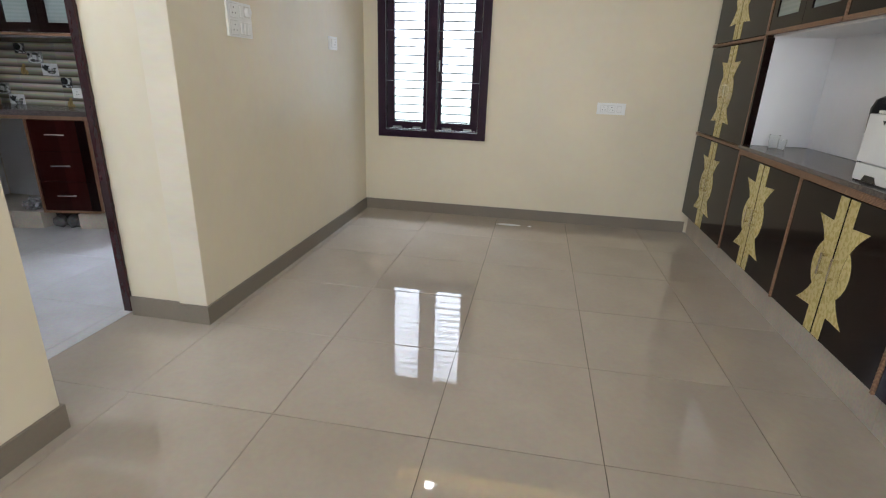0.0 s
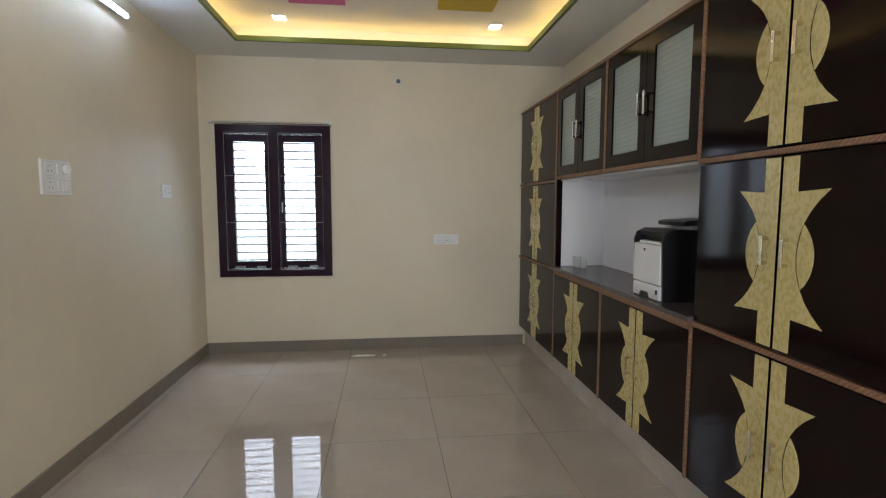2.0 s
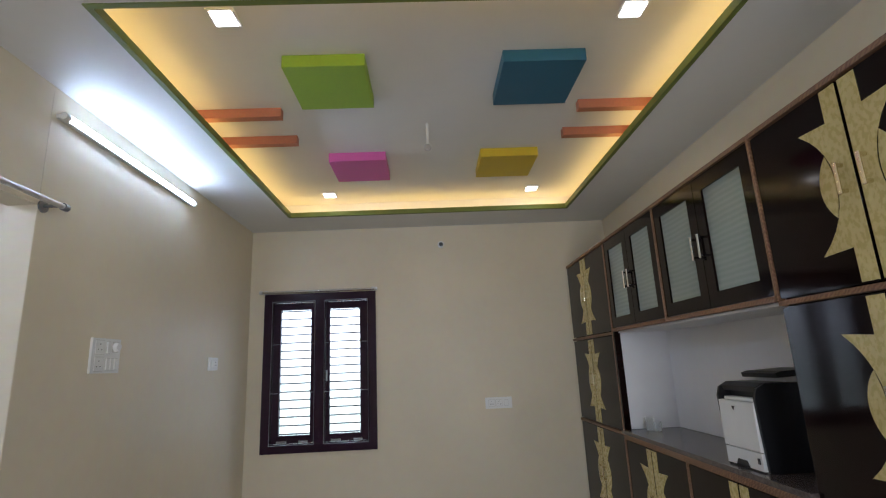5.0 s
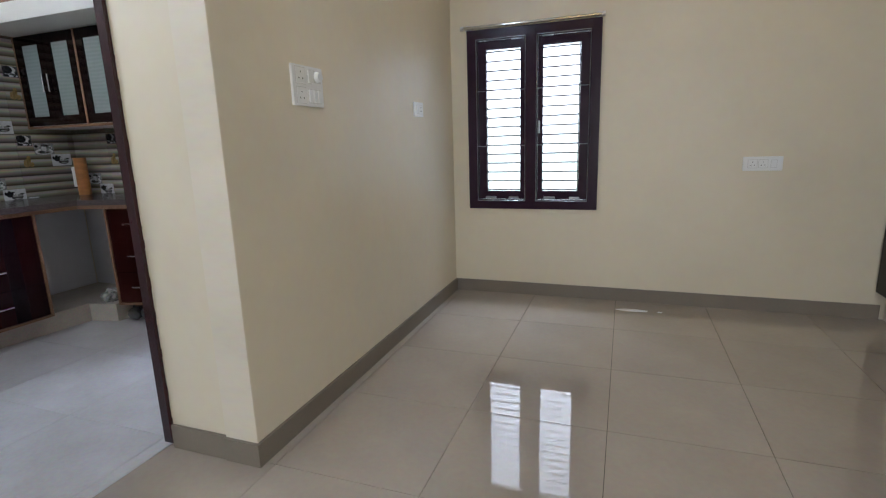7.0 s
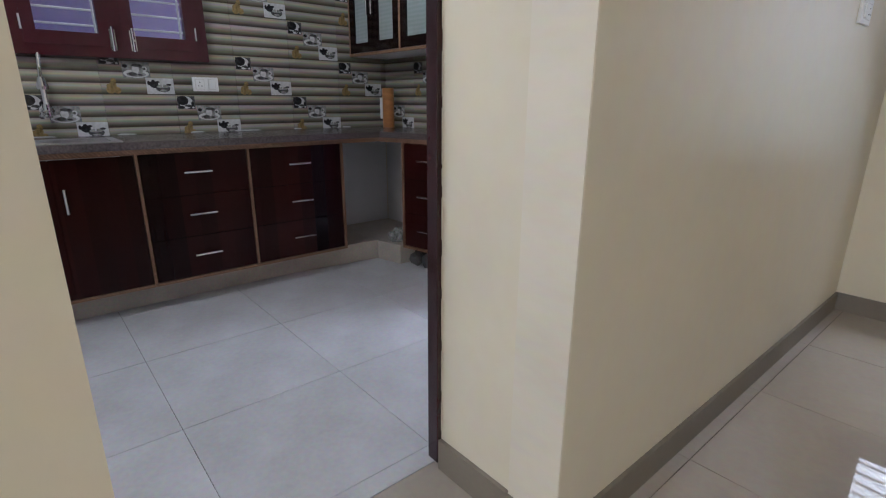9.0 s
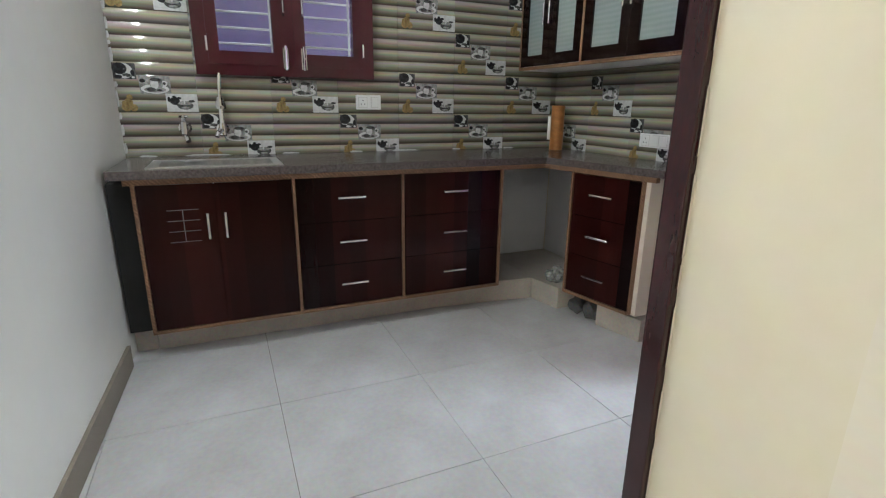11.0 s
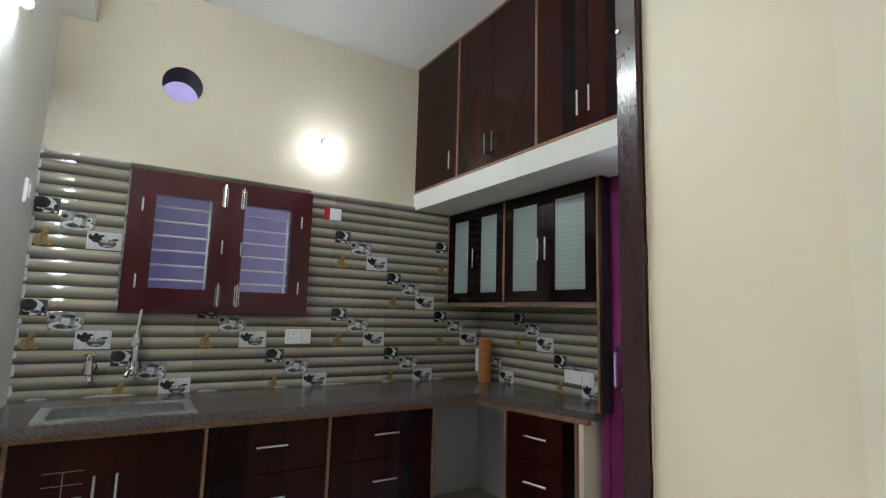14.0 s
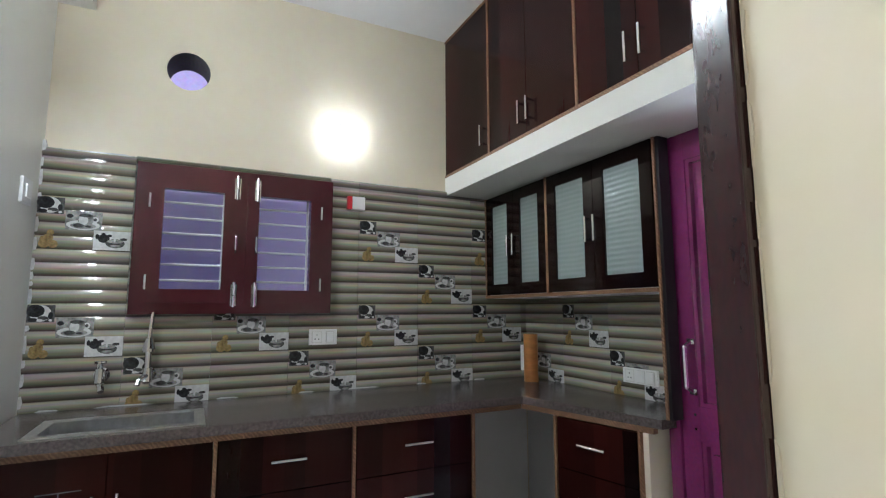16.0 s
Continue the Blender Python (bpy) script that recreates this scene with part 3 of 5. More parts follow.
while y < 5.08:
    part("tile", boxes((1.125, 1.1325, y + 0.001, min(y + 0.6, 5.086) - 0.001, 0.001, Z0 - 0.002)), PLINTH, plinth)
    y += 0.6
# open niche between the columns
niche = thing("open_niche", (1.25, 3.3, 0.85), "white painted open niche inside the cabinet wall", "niche")
part("back_panel", boxes((RX - 0.02, RX - 0.004, 2.455, 4.123, Z1 + 0.02, Z2 - 0.002)), NICHE, niche)
part("side_panel", boxes((1.1, RX - 0.021, 4.105, 4.123, Z1 + 0.02, Z2 - 0.002)), NICHE, niche)
part("end_strip", boxes((1.058, 1.099, 4.103, 4.123, Z1 + 0.02, Z2 - 0.002)), BROWN, niche, "dark brown edge strip")
part("top_panel", boxes((1.09, RX - 0.021, 2.456, 4.104, Z2 - 0.012, Z2 - 0.002)), NICHE, niche)
slab = thing("niche_worktop", (1.25, 3.3, 0.83), "grey-brown granite slab in the cabinet niche", "worktop")
part("slab", boxes((1.04, RX - 0.005, 2.455, 4.122, Z1 - 0.004, Z1 + 0.018), bevel=0.002), GRANITE, slab)
part("edging", boxes((1.05, 1.08, 2.455, 4.122, Z1 - 0.021, Z1 - 0.0045)), EDGE, slab, "carved tan wooden edge strip")


def printer():
    p = thing("printer", (1.25, 2.87, Z1 + 0.018), "white and black desktop laser printer on the granite slab", "printer")
    z = Z1 + 0.019
    y0, y1, x0, x1 = 2.735, 3.005, 1.085, 1.40
    prof = [(x0 + 0.012, z), (x1, z), (x1, z + 0.33), (x0 + 0.05, z + 0.335), (x0 + 0.012, z + 0.315), (x0, z + 0.28)]
    for a, b in ((y0, y0 + 0.012), (y1 - 0.012, y1)):
        part("side_shell", prism(prof, "y", a, b), PRBLACK, p, "black plastic side shell")
    part("top_cover", prism([(x0 + 0.03, z + 0.3), (x1, z + 0.3), (x1, z + 0.332), (x0 + 0.05, z + 0.337), (x0 + 0.02, z + 0.322)], "y", y0 + 0.0125, y1 - 0.0125), PRBLACK, p, "black plastic top cover")
    part("body", boxes((x0 + 0.06, x1 - 0.003, y0 + 0.0125, y1 - 0.0125, z, z + 0.299)), PRBLACK, p)
    part("front_panel", boxes((x0 - 0.004, x0 + 0.058, y0 + 0.0135, y1 - 0.0135, z + 0.075, z + 0.262), bevel=0.006), PRWHITE, p)
    part("paper_tray", boxes((x0 - 0.002, x0 + 0.058, y0 + 0.0135, y1 - 0.0135, z + 0.004, z + 0.071), bevel=0.005), PRWHITE, p)
    part("tray_grip", prism([(y0 + 0.1, z + 0.006), (y0 + 0.19, z + 0.006), (y0 + 0.175, z + 0.03), (y0 + 0.115, z + 0.03)], "x", x0 - 0.0045, x0 + 0.0), PRBLACK, p, "dark recessed grip")
    part("badge", prism([(2.875, z + 0.24), (2.895, z + 0.24), (2.885, z + 0.225)], "x", x0 - 0.006, x0 - 0.003), PRBLACK, p, "small dark triangle mark")
    part("button", boxes((x0 - 0.006, x0 - 0.001, y0 + 0.028, y0 + 0.04, z + 0.03, z + 0.052), bevel=0.001), PRBLACK, p)
    part("output_lip", boxes((x0 + 0.01, x0 + 0.05, y0 + 0.03, y1 - 0.04, z + 0.264, z + 0.276), bevel=0.003), PRWHITE, p)
    flap = prism([(x0 + 0.12, z + 0.352), (x1 - 0.01, z + 0.362), (x1 - 0.01, z + 0.385), (x0 + 0.14, z + 0.378), (x0 + 0.115, z + 0.37)], "y", y0 + 0.02, y1 - 0.02)
    part("scanner_flap", flap, PRBLACK, p, "black raised top tray")
    part("flap_support", boxes((x0 + 0.16, x1 - 0.02, y0 + 0.03, y1 - 0.03, z + 0.33, z + 0.353), bevel=0.003), PRWHITE, p)


printer()
for cx, cy, ch, cr in ((1.19, 4.02, 0.075, 0.03), (1.215, 3.965, 0.055, 0.024)):
    cup = thing("plastic_cup", (cx, cy, Z1 + 0.019), "small clear plastic cup on the granite slab", "cup", "plastic cups")
    bm = bmesh.new()
    bmesh.ops.create_cone(bm, cap_ends=False, segments=20, radius1=cr * 0.75, radius2=cr, depth=ch, matrix=Matrix.Translation((cx, cy, Z1 + 0.0195 + ch / 2)))
    part("wall", bm, GLASS, cup, smooth=True)
    bm = bmesh.new()
    rod(bm, (cx, cy, Z1 + 0.019), (cx, cy, Z1 + 0.0215), cr * 0.74, 20)
    part("base", bm, GLASS, cup)

# ---------- dining window ----------
def dining_window():
    w = thing("window_1", (-1.127, WY, 0.68), "dark plum two-leaf window with white steel grille", "window", kind="structure")
    x0, x1, z0, z1, y = -1.607, -0.648, 0.68, 1.99, WY - 0.022
    fr = boxes((x0, x0 + 0.075, y, y + 0.1, z0, z1), (x1 - 0.075, x1, y, y + 0.1, z0, z1), (x0 + 0.075, x1 - 0.075, y + 0.001, y + 0.1, z0, z0 + 0.07), (x0 + 0.075, x1 - 0.075, y + 0.001, y + 0.1, z1 - 0.075, z1), (-1.175, -1.085, y + 0.0005, y + 0.1, z0 + 0.07, z1 - 0.075))
    part("frame", fr, WINFRAME, w)
    for a, b in ((x0 + 0.077, -1.177), (-1.083, x1 - 0.077)):
        za, zb = z0 + 0.073, z1 - 0.078
        s = 0.06
        sl, sr = (s, 0.034) if a < -1.3 else (0.034, s)
        sash = part("sash", ring_frame(a, b, za, zb, sl, sr, s, s, y + 0.035, y + 0.075), WINFRAME, w)
        pane = part("pane", boxes((a + sl - 0.004, b - sr + 0.004, y + 0.052, y + 0.056, za + s - 0.004, zb - s + 0.004)), GLASS, sash, "clear glass pane")
        pane.visible_shadow = False
        g = bmesh.new()
        fx0, fx1, fz0, fz1 = a - 0.006, b + 0.006, za - 0.01, zb + 0.01
        sweep(g, [(fx0, y - 0.003, fz0), (fx0, y - 0.003, fz1), (fx1, y - 0.003, fz1), (fx1, y - 0.003, fz0), (fx0, y - 0.003, fz0)], 0.0028, 6)
        for zz in (0.35, 0.69):
            zq = fz0 + (fz1 - fz0) * zz
            rod(g, (fx0, y - 0.003, zq), (a + sl, y - 0.003, zq), 0.0022, 6)
            rod(g, (b - sr, y - 0.003, zq), (fx1, y - 0.003, zq), 0.0022, 6)
        part("screen_frame", g, DARKSTEEL, sash, "thin dull metal screen frame")
        for i in range(16):
            zq = za + 0.03 + (zb - za - 0.06) * (i + 0.5) / 16
            gb = bmesh.new()
            rod(gb, (a + 0.02, y + 0.115, zq), (b - 0.02, y + 0.115, zq), 0.0058, 6)
            part("grille_bar", gb, GREYWALL, w, "thin grey steel bar")
        gv = bmesh.new()
        rod(gv, (b - sr - 0.012, y + 0.112, za), (b - sr - 0.012, y + 0.112, zb), 0.006, 6)
        part("grille_upright", gv, PRINTGREY, w)
        xl = b - 0.1 if a < -1.3 else a + 0.03
        for zq, xa, xb in ((zb + 0.004, xl, xl + 0.075), (za + 0.012, a + 0.05, a + 0.13), (za + 0.012, b - 0.12, b - 0.05)):
            part("latch", boxes((xa, xb, y + 0.012, y + 0.035, zq - 0.008, zq + 0.008), bevel=0.002), DARKSTEEL, sash, "dull grey metal latch")
    part("stay", boxes((-1.078, -1.066, y + 0.02, y + 0.036, 1.24, 1.33), bevel=0.002), DARKSTEEL, w)


dining_window()


def curtain_rod(a, b, label, brackets, pole=CHROME, fitting=STEEL):
    r = thing("curtain_rod", a, label, "curtain rod")
    a, b = Vector(a), Vector(b)
    bm = bmesh.new()
    rod(bm, a, b, 0.011, 14)
    part("pole", bm, pole, r)
    d = (b - a).normalized()
    for p, s in ((a, -1), (b, 1)):
        e = bmesh.new()
        rod(e, p, p + d * s * 0.025, 0.016, 14)
        part("end_cap", e, fitting, r, "round steel end cap")
    for p, wall in brackets:
        e = bmesh.new()
        p, wall = Vector(p), Vector(wall)
        rod(e, wall, p, 0.008, 10)
        n_ = (p - wall).normalized()
        rod(e, wall, wall + n_ * 0.008, 0.026, 16)
        part("bracket", e, fitting, r, "steel wall bracket")
    return r


curtain_rod((-1.62, WY - 0.045, 2.003), (-0.655, WY - 0.045, 2.003), "short chrome curtain rod above the window", [((x, WY - 0.045, 2.003), (x, WY, 2.003)) for x in (-1.6, -0.675)])
curtain_rod((-1.665, 2.70, 2.03), (-1.665, 1.6, 2.03), "long chrome curtain rod over the kitchen opening", [((-1.665, 2.69, 2.03), (LX, 2.69, 2.03)), ((-1.665, 1.64, 2.03), (-1.75, 1.64, 2.03))], STEEL, DARKSTEEL)

# ---------- ceiling blocks and lamps ----------
for x0, x1, y0, y1, m, c in ((-0.80, -0.43, 2.71, 3.09, GREEN, "lime green"), (0.195, 0.575, 2.71, 3.10, BLUE, "dark blue"), (-0.80, -0.43, 3.77, 4.14, PINK, "pink"), (0.195, 0.575, 3.77, 4.14, YELLOW, "yellow")):
    tagged(part("ceiling_block", boxes((x0, x1, y0, y1, UPPER - 0.06, UPPER - 0.0005), bevel=0.002), m), c + " painted square block on the tray ceiling", "ceiling ornament", "ceiling blocks")
for x0, x1 in ((-1.44, -0.935), (0.672, 1.14)):
    for yc in (3.19, 3.52):
        tagged(part("ceiling_strip", boxes((x0, x1, yc - 0.024, yc + 0.024, UPPER - 0.052, UPPER - 0.0005), bevel=0.002), SALMON), "terracotta painted narrow batten on the tray ceiling", "ceiling ornament", "ceiling battens")
for x in (-0.95, 0.69):
    for y in (4.57, 2.45):
        d = thing("downlight", (x, y, UPPER - 0.01), "small square recessed white downlight, switched on", "downlight", "tray downlights")
        part("frame", boxes((x - 0.055, x + 0.055, y - 0.055, y + 0.055, UPPER - 0.008, UPPER - 0.0005), bevel=0.002), WHITE, d)
        part("diffuser", boxes((x - 0.042, x + 0.042, y - 0.042, y + 0.042, UPPER - 0.011, UPPER - 0.0085)), DOWN, d, "glowing white diffuser")
for name, b in (("west", (TX0 - 0.07, TX0 - 0.058, TY0 - 0.05, TY1 + 0.05)), ("east", (TX1 + 0.058, TX1 + 0.07, TY0 - 0.05, TY1 + 0.05)), ("north", (TX0 - 0.05, TX1 + 0.05, TY1 + 0.058, TY1 + 0.07)), ("south", (TX0 - 0.05, TX1 + 0.05, TY0 - 0.07, TY0 - 0.058))):
    tagged(part("led_strip", boxes((*b, CEIL + 0.03, CEIL + 0.052)), COVE), "warm yellow LED strip glowing behind the ceiling lip", "LED strip", "cove lights")
hook = thing("ceiling_hook", (-0.155, 3.42, UPPER), "small white metal fan hook on the ceiling", "hook")
bm = bmesh.new()
rod(bm, (-0.155, 3.4, UPPER - 0.002), (-0.155, 3.4, UPPER - 0.13), 0.008, 10)
part("shank", bm, PLASTIC, hook)
bm = bmesh.new()
rg = [(-0.155 + 0.02 * math.sin(a), 3.4, UPPER - 0.15 + 0.02 * math.cos(a)) for a in [2 * math.pi * i / 10 for i in range(11)]]
sweep(bm, rg, 0.004, 6)
part("eye", bm, STEEL, hook)


def tube_light(p, q, wall_dir, material, label, spread):
    """Batten fitting with a glowing lens; wall_dir points from the wall into the room, spread is half the lens's arc in degrees."""
    p, q, n_ = Vector(p), Vector(q), Vector(wall_dir)
    t = thing("tube_light", p, label, "tube light")
    d = (q - p).normalized()
    up = Vector((0, 0, 1))
    bm = bmesh.new()
    for s0, s1, a0, a1, h in ((0, (q - p).length, 0.0, 0.014, 0.009),):
        vs = [p + d * s + n_ * a + up * z for s in (s0, s1) for a in (a0, a1) for z in (-h, h)]
        v = [bm.verts.new(x) for x in vs]
        for f4 in ((0, 1, 3, 2), (4, 6, 7, 5), (0, 4, 5, 1), (2, 3, 7, 6), (0, 2, 6, 4), (1, 5, 7, 3)):
            bm.faces.new([v[i] for i in f4])
    part("batten", bm, PLASTIC, t, "white metal batten")
    for name, a0, a1, r, m in (("lens", 90 - spread, 90 + spread, 0.0165, material), ("housing", 90 + spread, 450 - spread, 0.0163, PLASTIC)):
        bm = bmesh.new()
        rims = []
        for e in (p + d * 0.0298, q - d * 0.0298):
            arc = [radians(a0 + (a1 - a0) * k / 12) for k in range(13)]
            rims.append([bm.verts.new(e + n_ * (0.032 + r * math.sin(a)) + up * r * math.cos(a)) for a in arc])
        for k in range(12):
            bm.faces.new((rims[0][k], rims[0][k + 1], rims[1][k + 1], rims[1][k]))
        for r2 in rims:
            bm.faces.new(r2)
        bm.faces.new((rims[0][0], rims[1][0], rims[1][12], rims[0][12]))
        part(name, bm, m, t, "glowing white lens" if name == "lens" else "white tube housing")
    for e, s in ((p, 1), (q, -1)):
        bm = bmesh.new()
        rod(bm, e + n_ * 0.032, e + d * s * 0.0295 + n_ * 0.032, 0.0168, 14)
        part("holder", bm, PLASTIC, t)
    for k in (0.25, 0.75):
        bm = bmesh.new()
        c = p + (q - p) * k
        rod(bm, c - d * 0.006 + n_ * 0.032, c + d * 0.006 + n_ * 0.032, 0.0169, 12)
        part("clip", bm, STEEL, t, "thin metal clip")
    return t


tube_light((LX, 2.695, 2.437), (LX, 3.908, 2.437), (1, 0, 0), TUBE, "white tube light on the cream wall, switched on", 75)
SIZE = KITCHEN
tube_light((-2.56, 1.458, 2.34), (-3.78, 1.515, 2.34), (0.047, 0.999, 0), KTUBE, "white tube light on the kitchen wall, switched on", 155)

SIZE = IDENT
# ---------- switches and wall fittings ----------
def plate(name, f, u0, u1, z0, z1, modules, label, category):
    """Switch plate with modules given as (u, z, w, h, rocker?)."""
    t = thing(name, f @ Vector(((u0 + u1) / 2, 0, z0)), label, category)
    part("plate", fbox(f, u0, u1, 0, 0.012, z0, z1, 0.003), PLASTIC, t)
    # thin grey plate behind each module paints the shadow line round it
    for u, z, w, h, kind in modules:
        part("module_bezel", fbox(f, u - w / 2 - 0.003, u + w / 2 + 0.003, 0.0105, 0.0126, z - h / 2 - 0.003, z + h / 2 + 0.003), MODSHADOW, t, "painted grey shadow line round the module")
    for u, z, w, h, kind in modules:
        if kind == "rocker":
            part("rocker", fbox(f, u - w / 2, u + w / 2, 0.011, 0.018, z - h / 2, z + h / 2, 0.002), PLASTIC, t)
        elif kind == "knob":
            bm = bmesh.new()
            rod(bm, (u, 0.011, z), (u, 0.03, z), w / 2, 18, w / 2.4)
            part("knob", placed(bm, f), PLASTIC, t, "round white fan regulator knob")
        else:
            s = part("socket", fbox(f, u - w / 2, u + w / 2, 0.011, 0.0145, z - h / 2, z + h / 2, 0.001), PLASTIC, t)
            bm = bmesh.new()
            for du, dz in ((0, 0.22), (-0.2, -0.18), (0.2, -0.18)):
                rod(bm, (u + du * w, 0.0142, z + dz * h), (u + du * w, 0.0152, z + dz * h), 0.003, 8)
            part("pin_hole", placed(bm, f), DARK, s, "dark socket holes")
    return t


FW = front((LX, 0, 0), (0, 1, 0), (1, 0, 0))
plate("switch_board", FW, 3.074, 3.289, 1.362, 1.524, [(3.127, 1.482, 0.062, 0.062, "socket"), (3.127, 1.404, 0.062, 0.062, "socket"), (3.192, 1.482, 0.026, 0.052, "rocker"), (3.247, 1.485, 0.046, 0.046, "knob"), (3.192, 1.404, 0.026, 0.052, "rocker"), (3.224, 1.404, 0.026, 0.052, "rocker"), (3.256, 1.404, 0.026, 0.052, "rocker")], "white switch board with knob on the cream wall", "switch")
plate("switch", FW, 4.322, 4.466, 1.362, 1.452, [(4.37, 1.407, 0.03, 0.05, "rocker"), (4.42, 1.407, 0.05, 0.052, "socket")], "small white switch plate on the cream wall", "switch")
FN = front((0, WY, 0), (1, 0, 0), (0, -1, 0))
plate("wall_socket", FN, 0.26, 0.485, 0.952, 1.043, [(0.315, 0.997, 0.05, 0.05, "socket"), (0.375, 0.997, 0.05, 0.05, "socket"), (0.435, 0.997, 0.03, 0.045, "rocker")], "white double socket plate low on the wall", "socket")
cambase = thing("security_camera", (-0.055, WY, 2.385), "small black and white dome camera on the wall", "camera")
bm = bmesh.new()
rod(bm, (-0.055, WY, 2.385), (-0.055, WY - 0.02, 2.385), 0.03, 18)
part("base", bm, PLASTIC, cambase)
bm = bmesh.new()
rod(bm, (-0.055, WY - 0.02, 2.385), (-0.055, WY - 0.05, 2.38), 0.02, 14, 0.016)
part("lens", bm, PRBLACK, cambase, "black lens barrel")

# ---------- kitchen opening ----------
kf = thing("door_frame", (-2.19, 2.68, 0), "worn dark brown door post and head", "door frame", kind="structure")
part("post", boxes((-2.212, -2.168, 2.655, 2.73, 0.02, 2.004), bevel=0.003), DOORFRAME, kf)
part("head", boxes((-2.294, -1.9, 2.635, 2.665, 2.0045, 2.052), bevel=0.003), DOORFRAME, kf)
for z in (1.84, 1.98, 1.93):
    bm = bmesh.new()
    rod(bm, (-2.19 - (2.0 - z) * 0.1, 2.656, z), (-2.19 - (2.0 - z) * 0.1, 2.652, z), 0.004, 8)
    part("screw", bm, CHROME, kf)

# worn plaster along the post: broken pale flakes
rnd = random.Random(5)
z = 0.13
while z < 1.96:
    h = rnd.uniform(0.03, 0.14)
    w0, w1, w2 = (rnd.uniform(0.001, 0.0045) for _ in range(3))
    part("flake", prism([(-2.1657, z), (-2.1657 + w0, z + 0.01), (-2.1657 + w1, z + h * 0.5), (-2.1657 + w2, z + h - 0.006), (-2.1657, z + h)], "y", 2.667, 2.6695), PIER, kf, "pale broken plaster flake")
    z += h + rnd.uniform(0.0, 0.05)
smear = thing("plaster_smear", (-0.38, 4.88, 0.0), "thin white plaster smear on the floor tiles", "plaster smear")
part("smear", prism([(-0.487, 4.885), (-0.44, 4.87), (-0.36, 4.868), (-0.285, 4.875), (-0.275, 4.9), (-0.35, 4.915), (-0.43, 4.912)], "z", 0.0005, 0.003), PLASTIC, smear)
part("spot", prism([(-0.215, 4.88), (-0.19, 4.875), (-0.18, 4.895), (-0.205, 4.902)], "z", 0.0005, 0.0025), PLASTIC, smear)

# ---------- kitchen units ----------
SIZE = KITCHEN
KF = front((-3.878, 0, 0), (0, 1, 0), (1, 0, 0))
KZ0, KZ1 = 0.2, 0.845


def drawer_stack(f, u0, u1, label, depth, z0=KZ0, z1=KZ1, body=None):
    c = thing("drawer_unit", f @ Vector(((u0 + u1) / 2, 0, z0)), label, "drawer unit", "kitchen base units")
    part("body", body or fbox(f, u0 + 0.001, u1 - 0.001, -depth, -0.002, z0, z1 - 0.001), KWOOD, c)
    part("edging", placed(boxes((u0, u0 + 0.012, -0.001, 0.022, z0, z1), (u0 + 0.0125, u1, -0.001, 0.022, z0, z0 + 0.014)), f), EDGE, c, "carved tan wooden edge strip")
    h = (z1 - z0 - 0.018) / 3
    for i in range(3):
        a = z0 + 0.016 + i * h
        d = part("drawer_front", fbox(f, u0 + 0.018, u1 - 0.002, 0.0, 0.018, a + 0.0015, a + h - 0.0015, 0.0015), KWOOD, c)
        part("handle", bow_handle(f, (u0 + u1) / 2 + 0.005, a + h * 0.55, 0.105, False, 0.018), CHROME, d, "chrome bar handle")
    return c


sinkcab = thing("sink_cabinet", (-4.1, 1.93, KZ0), "dark red-brown kitchen sink cabinet with two doors", "cabinet", "kitchen base units")
part("body", fbox(KF, 1.621, 2.237, -0.5, -0.002, KZ0, 0.69), KWOOD, sinkcab)
part("edging", placed(boxes((1.622, 1.636, -0.001, 0.022, KZ0, KZ1), (1.6365, 2.238, -0.001, 0.022, KZ0, KZ0 + 0.014)), KF), EDGE, sinkcab, "carved tan wooden edge strip")
part("seam_strip", fbox(KF, 1.905, 1.94, 0.0002, 0.0014, 0.6, KZ1 - 0.008), KWOOD, sinkcab)
for u0, u1, hu in ((1.638, 1.92, 1.888), (1.924, 2.236, 1.956)):
    d = part("door", fbox(KF, u0, u1, 0, 0.018, KZ0 + 0.016, KZ1 - 0.004, 0.0015), KWOOD, sinkcab)
    part("handle", bow_handle(KF, hu, 0.665, 0.085, True, 0.018), CHROME, d, "chrome bar handle")
    if u0 < 1.7:
        for z in (0.735, 0.69, 0.645, 0.6):
            part("vent_slat", fbox(KF, 1.735, 1.855, 0.0175, 0.0205, z - 0.0012, z + 0.0012), DARKSTEEL, d, "thin metal vent slat")
        part("vent_upright", fbox(KF, 1.793, 1.796, 0.0175, 0.0195, 0.6, 0.735), DARKSTEEL, d)
drawer_stack(KF, 2.239, 2.749, "dark red-brown three-drawer kitchen unit", 0.5)
drawer_stack(KF, 2.75, 3.297, "dark red-brown three-drawer kitchen unit beside the open bay", 0.5)
part_end = thing("end_panel", (-4.1, 3.305, KZ0), "dark wooden side panel with tan edge", "panel")
part("panel", boxes((-4.38, -3.878, 3.298, 3.312, KZ0, KZ1 - 0.002)), KWOOD, part_end)
part("edging", boxes((-3.877, -3.856, 3.298, 3.313, KZ0, KZ1)), EDGE, part_end, "carved tan wooden edge strip")
# black panel fills the gap by the wall, its shade put into the colour
gap = thing("filler_panel", (-4.1, 1.59, 0), "near-black filler panel by the wall, recess shade in its colour", "panel")
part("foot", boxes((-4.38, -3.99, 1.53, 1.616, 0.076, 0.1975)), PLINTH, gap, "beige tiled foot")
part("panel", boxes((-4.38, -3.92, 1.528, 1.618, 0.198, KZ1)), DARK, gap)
ANG = math.atan2(0.15, 0.67)
KR = front((-3.74, 3.592, 0), (math.cos(ANG), math.sin(ANG), 0), (math.sin(ANG), -math.cos(ANG), 0))
ret_body = prism([(-3.652, 3.617), (-3.272, 3.703), (-3.272, 3.99), (-3.652, 3.99)], "z", KZ0, KZ1 - 0.001)
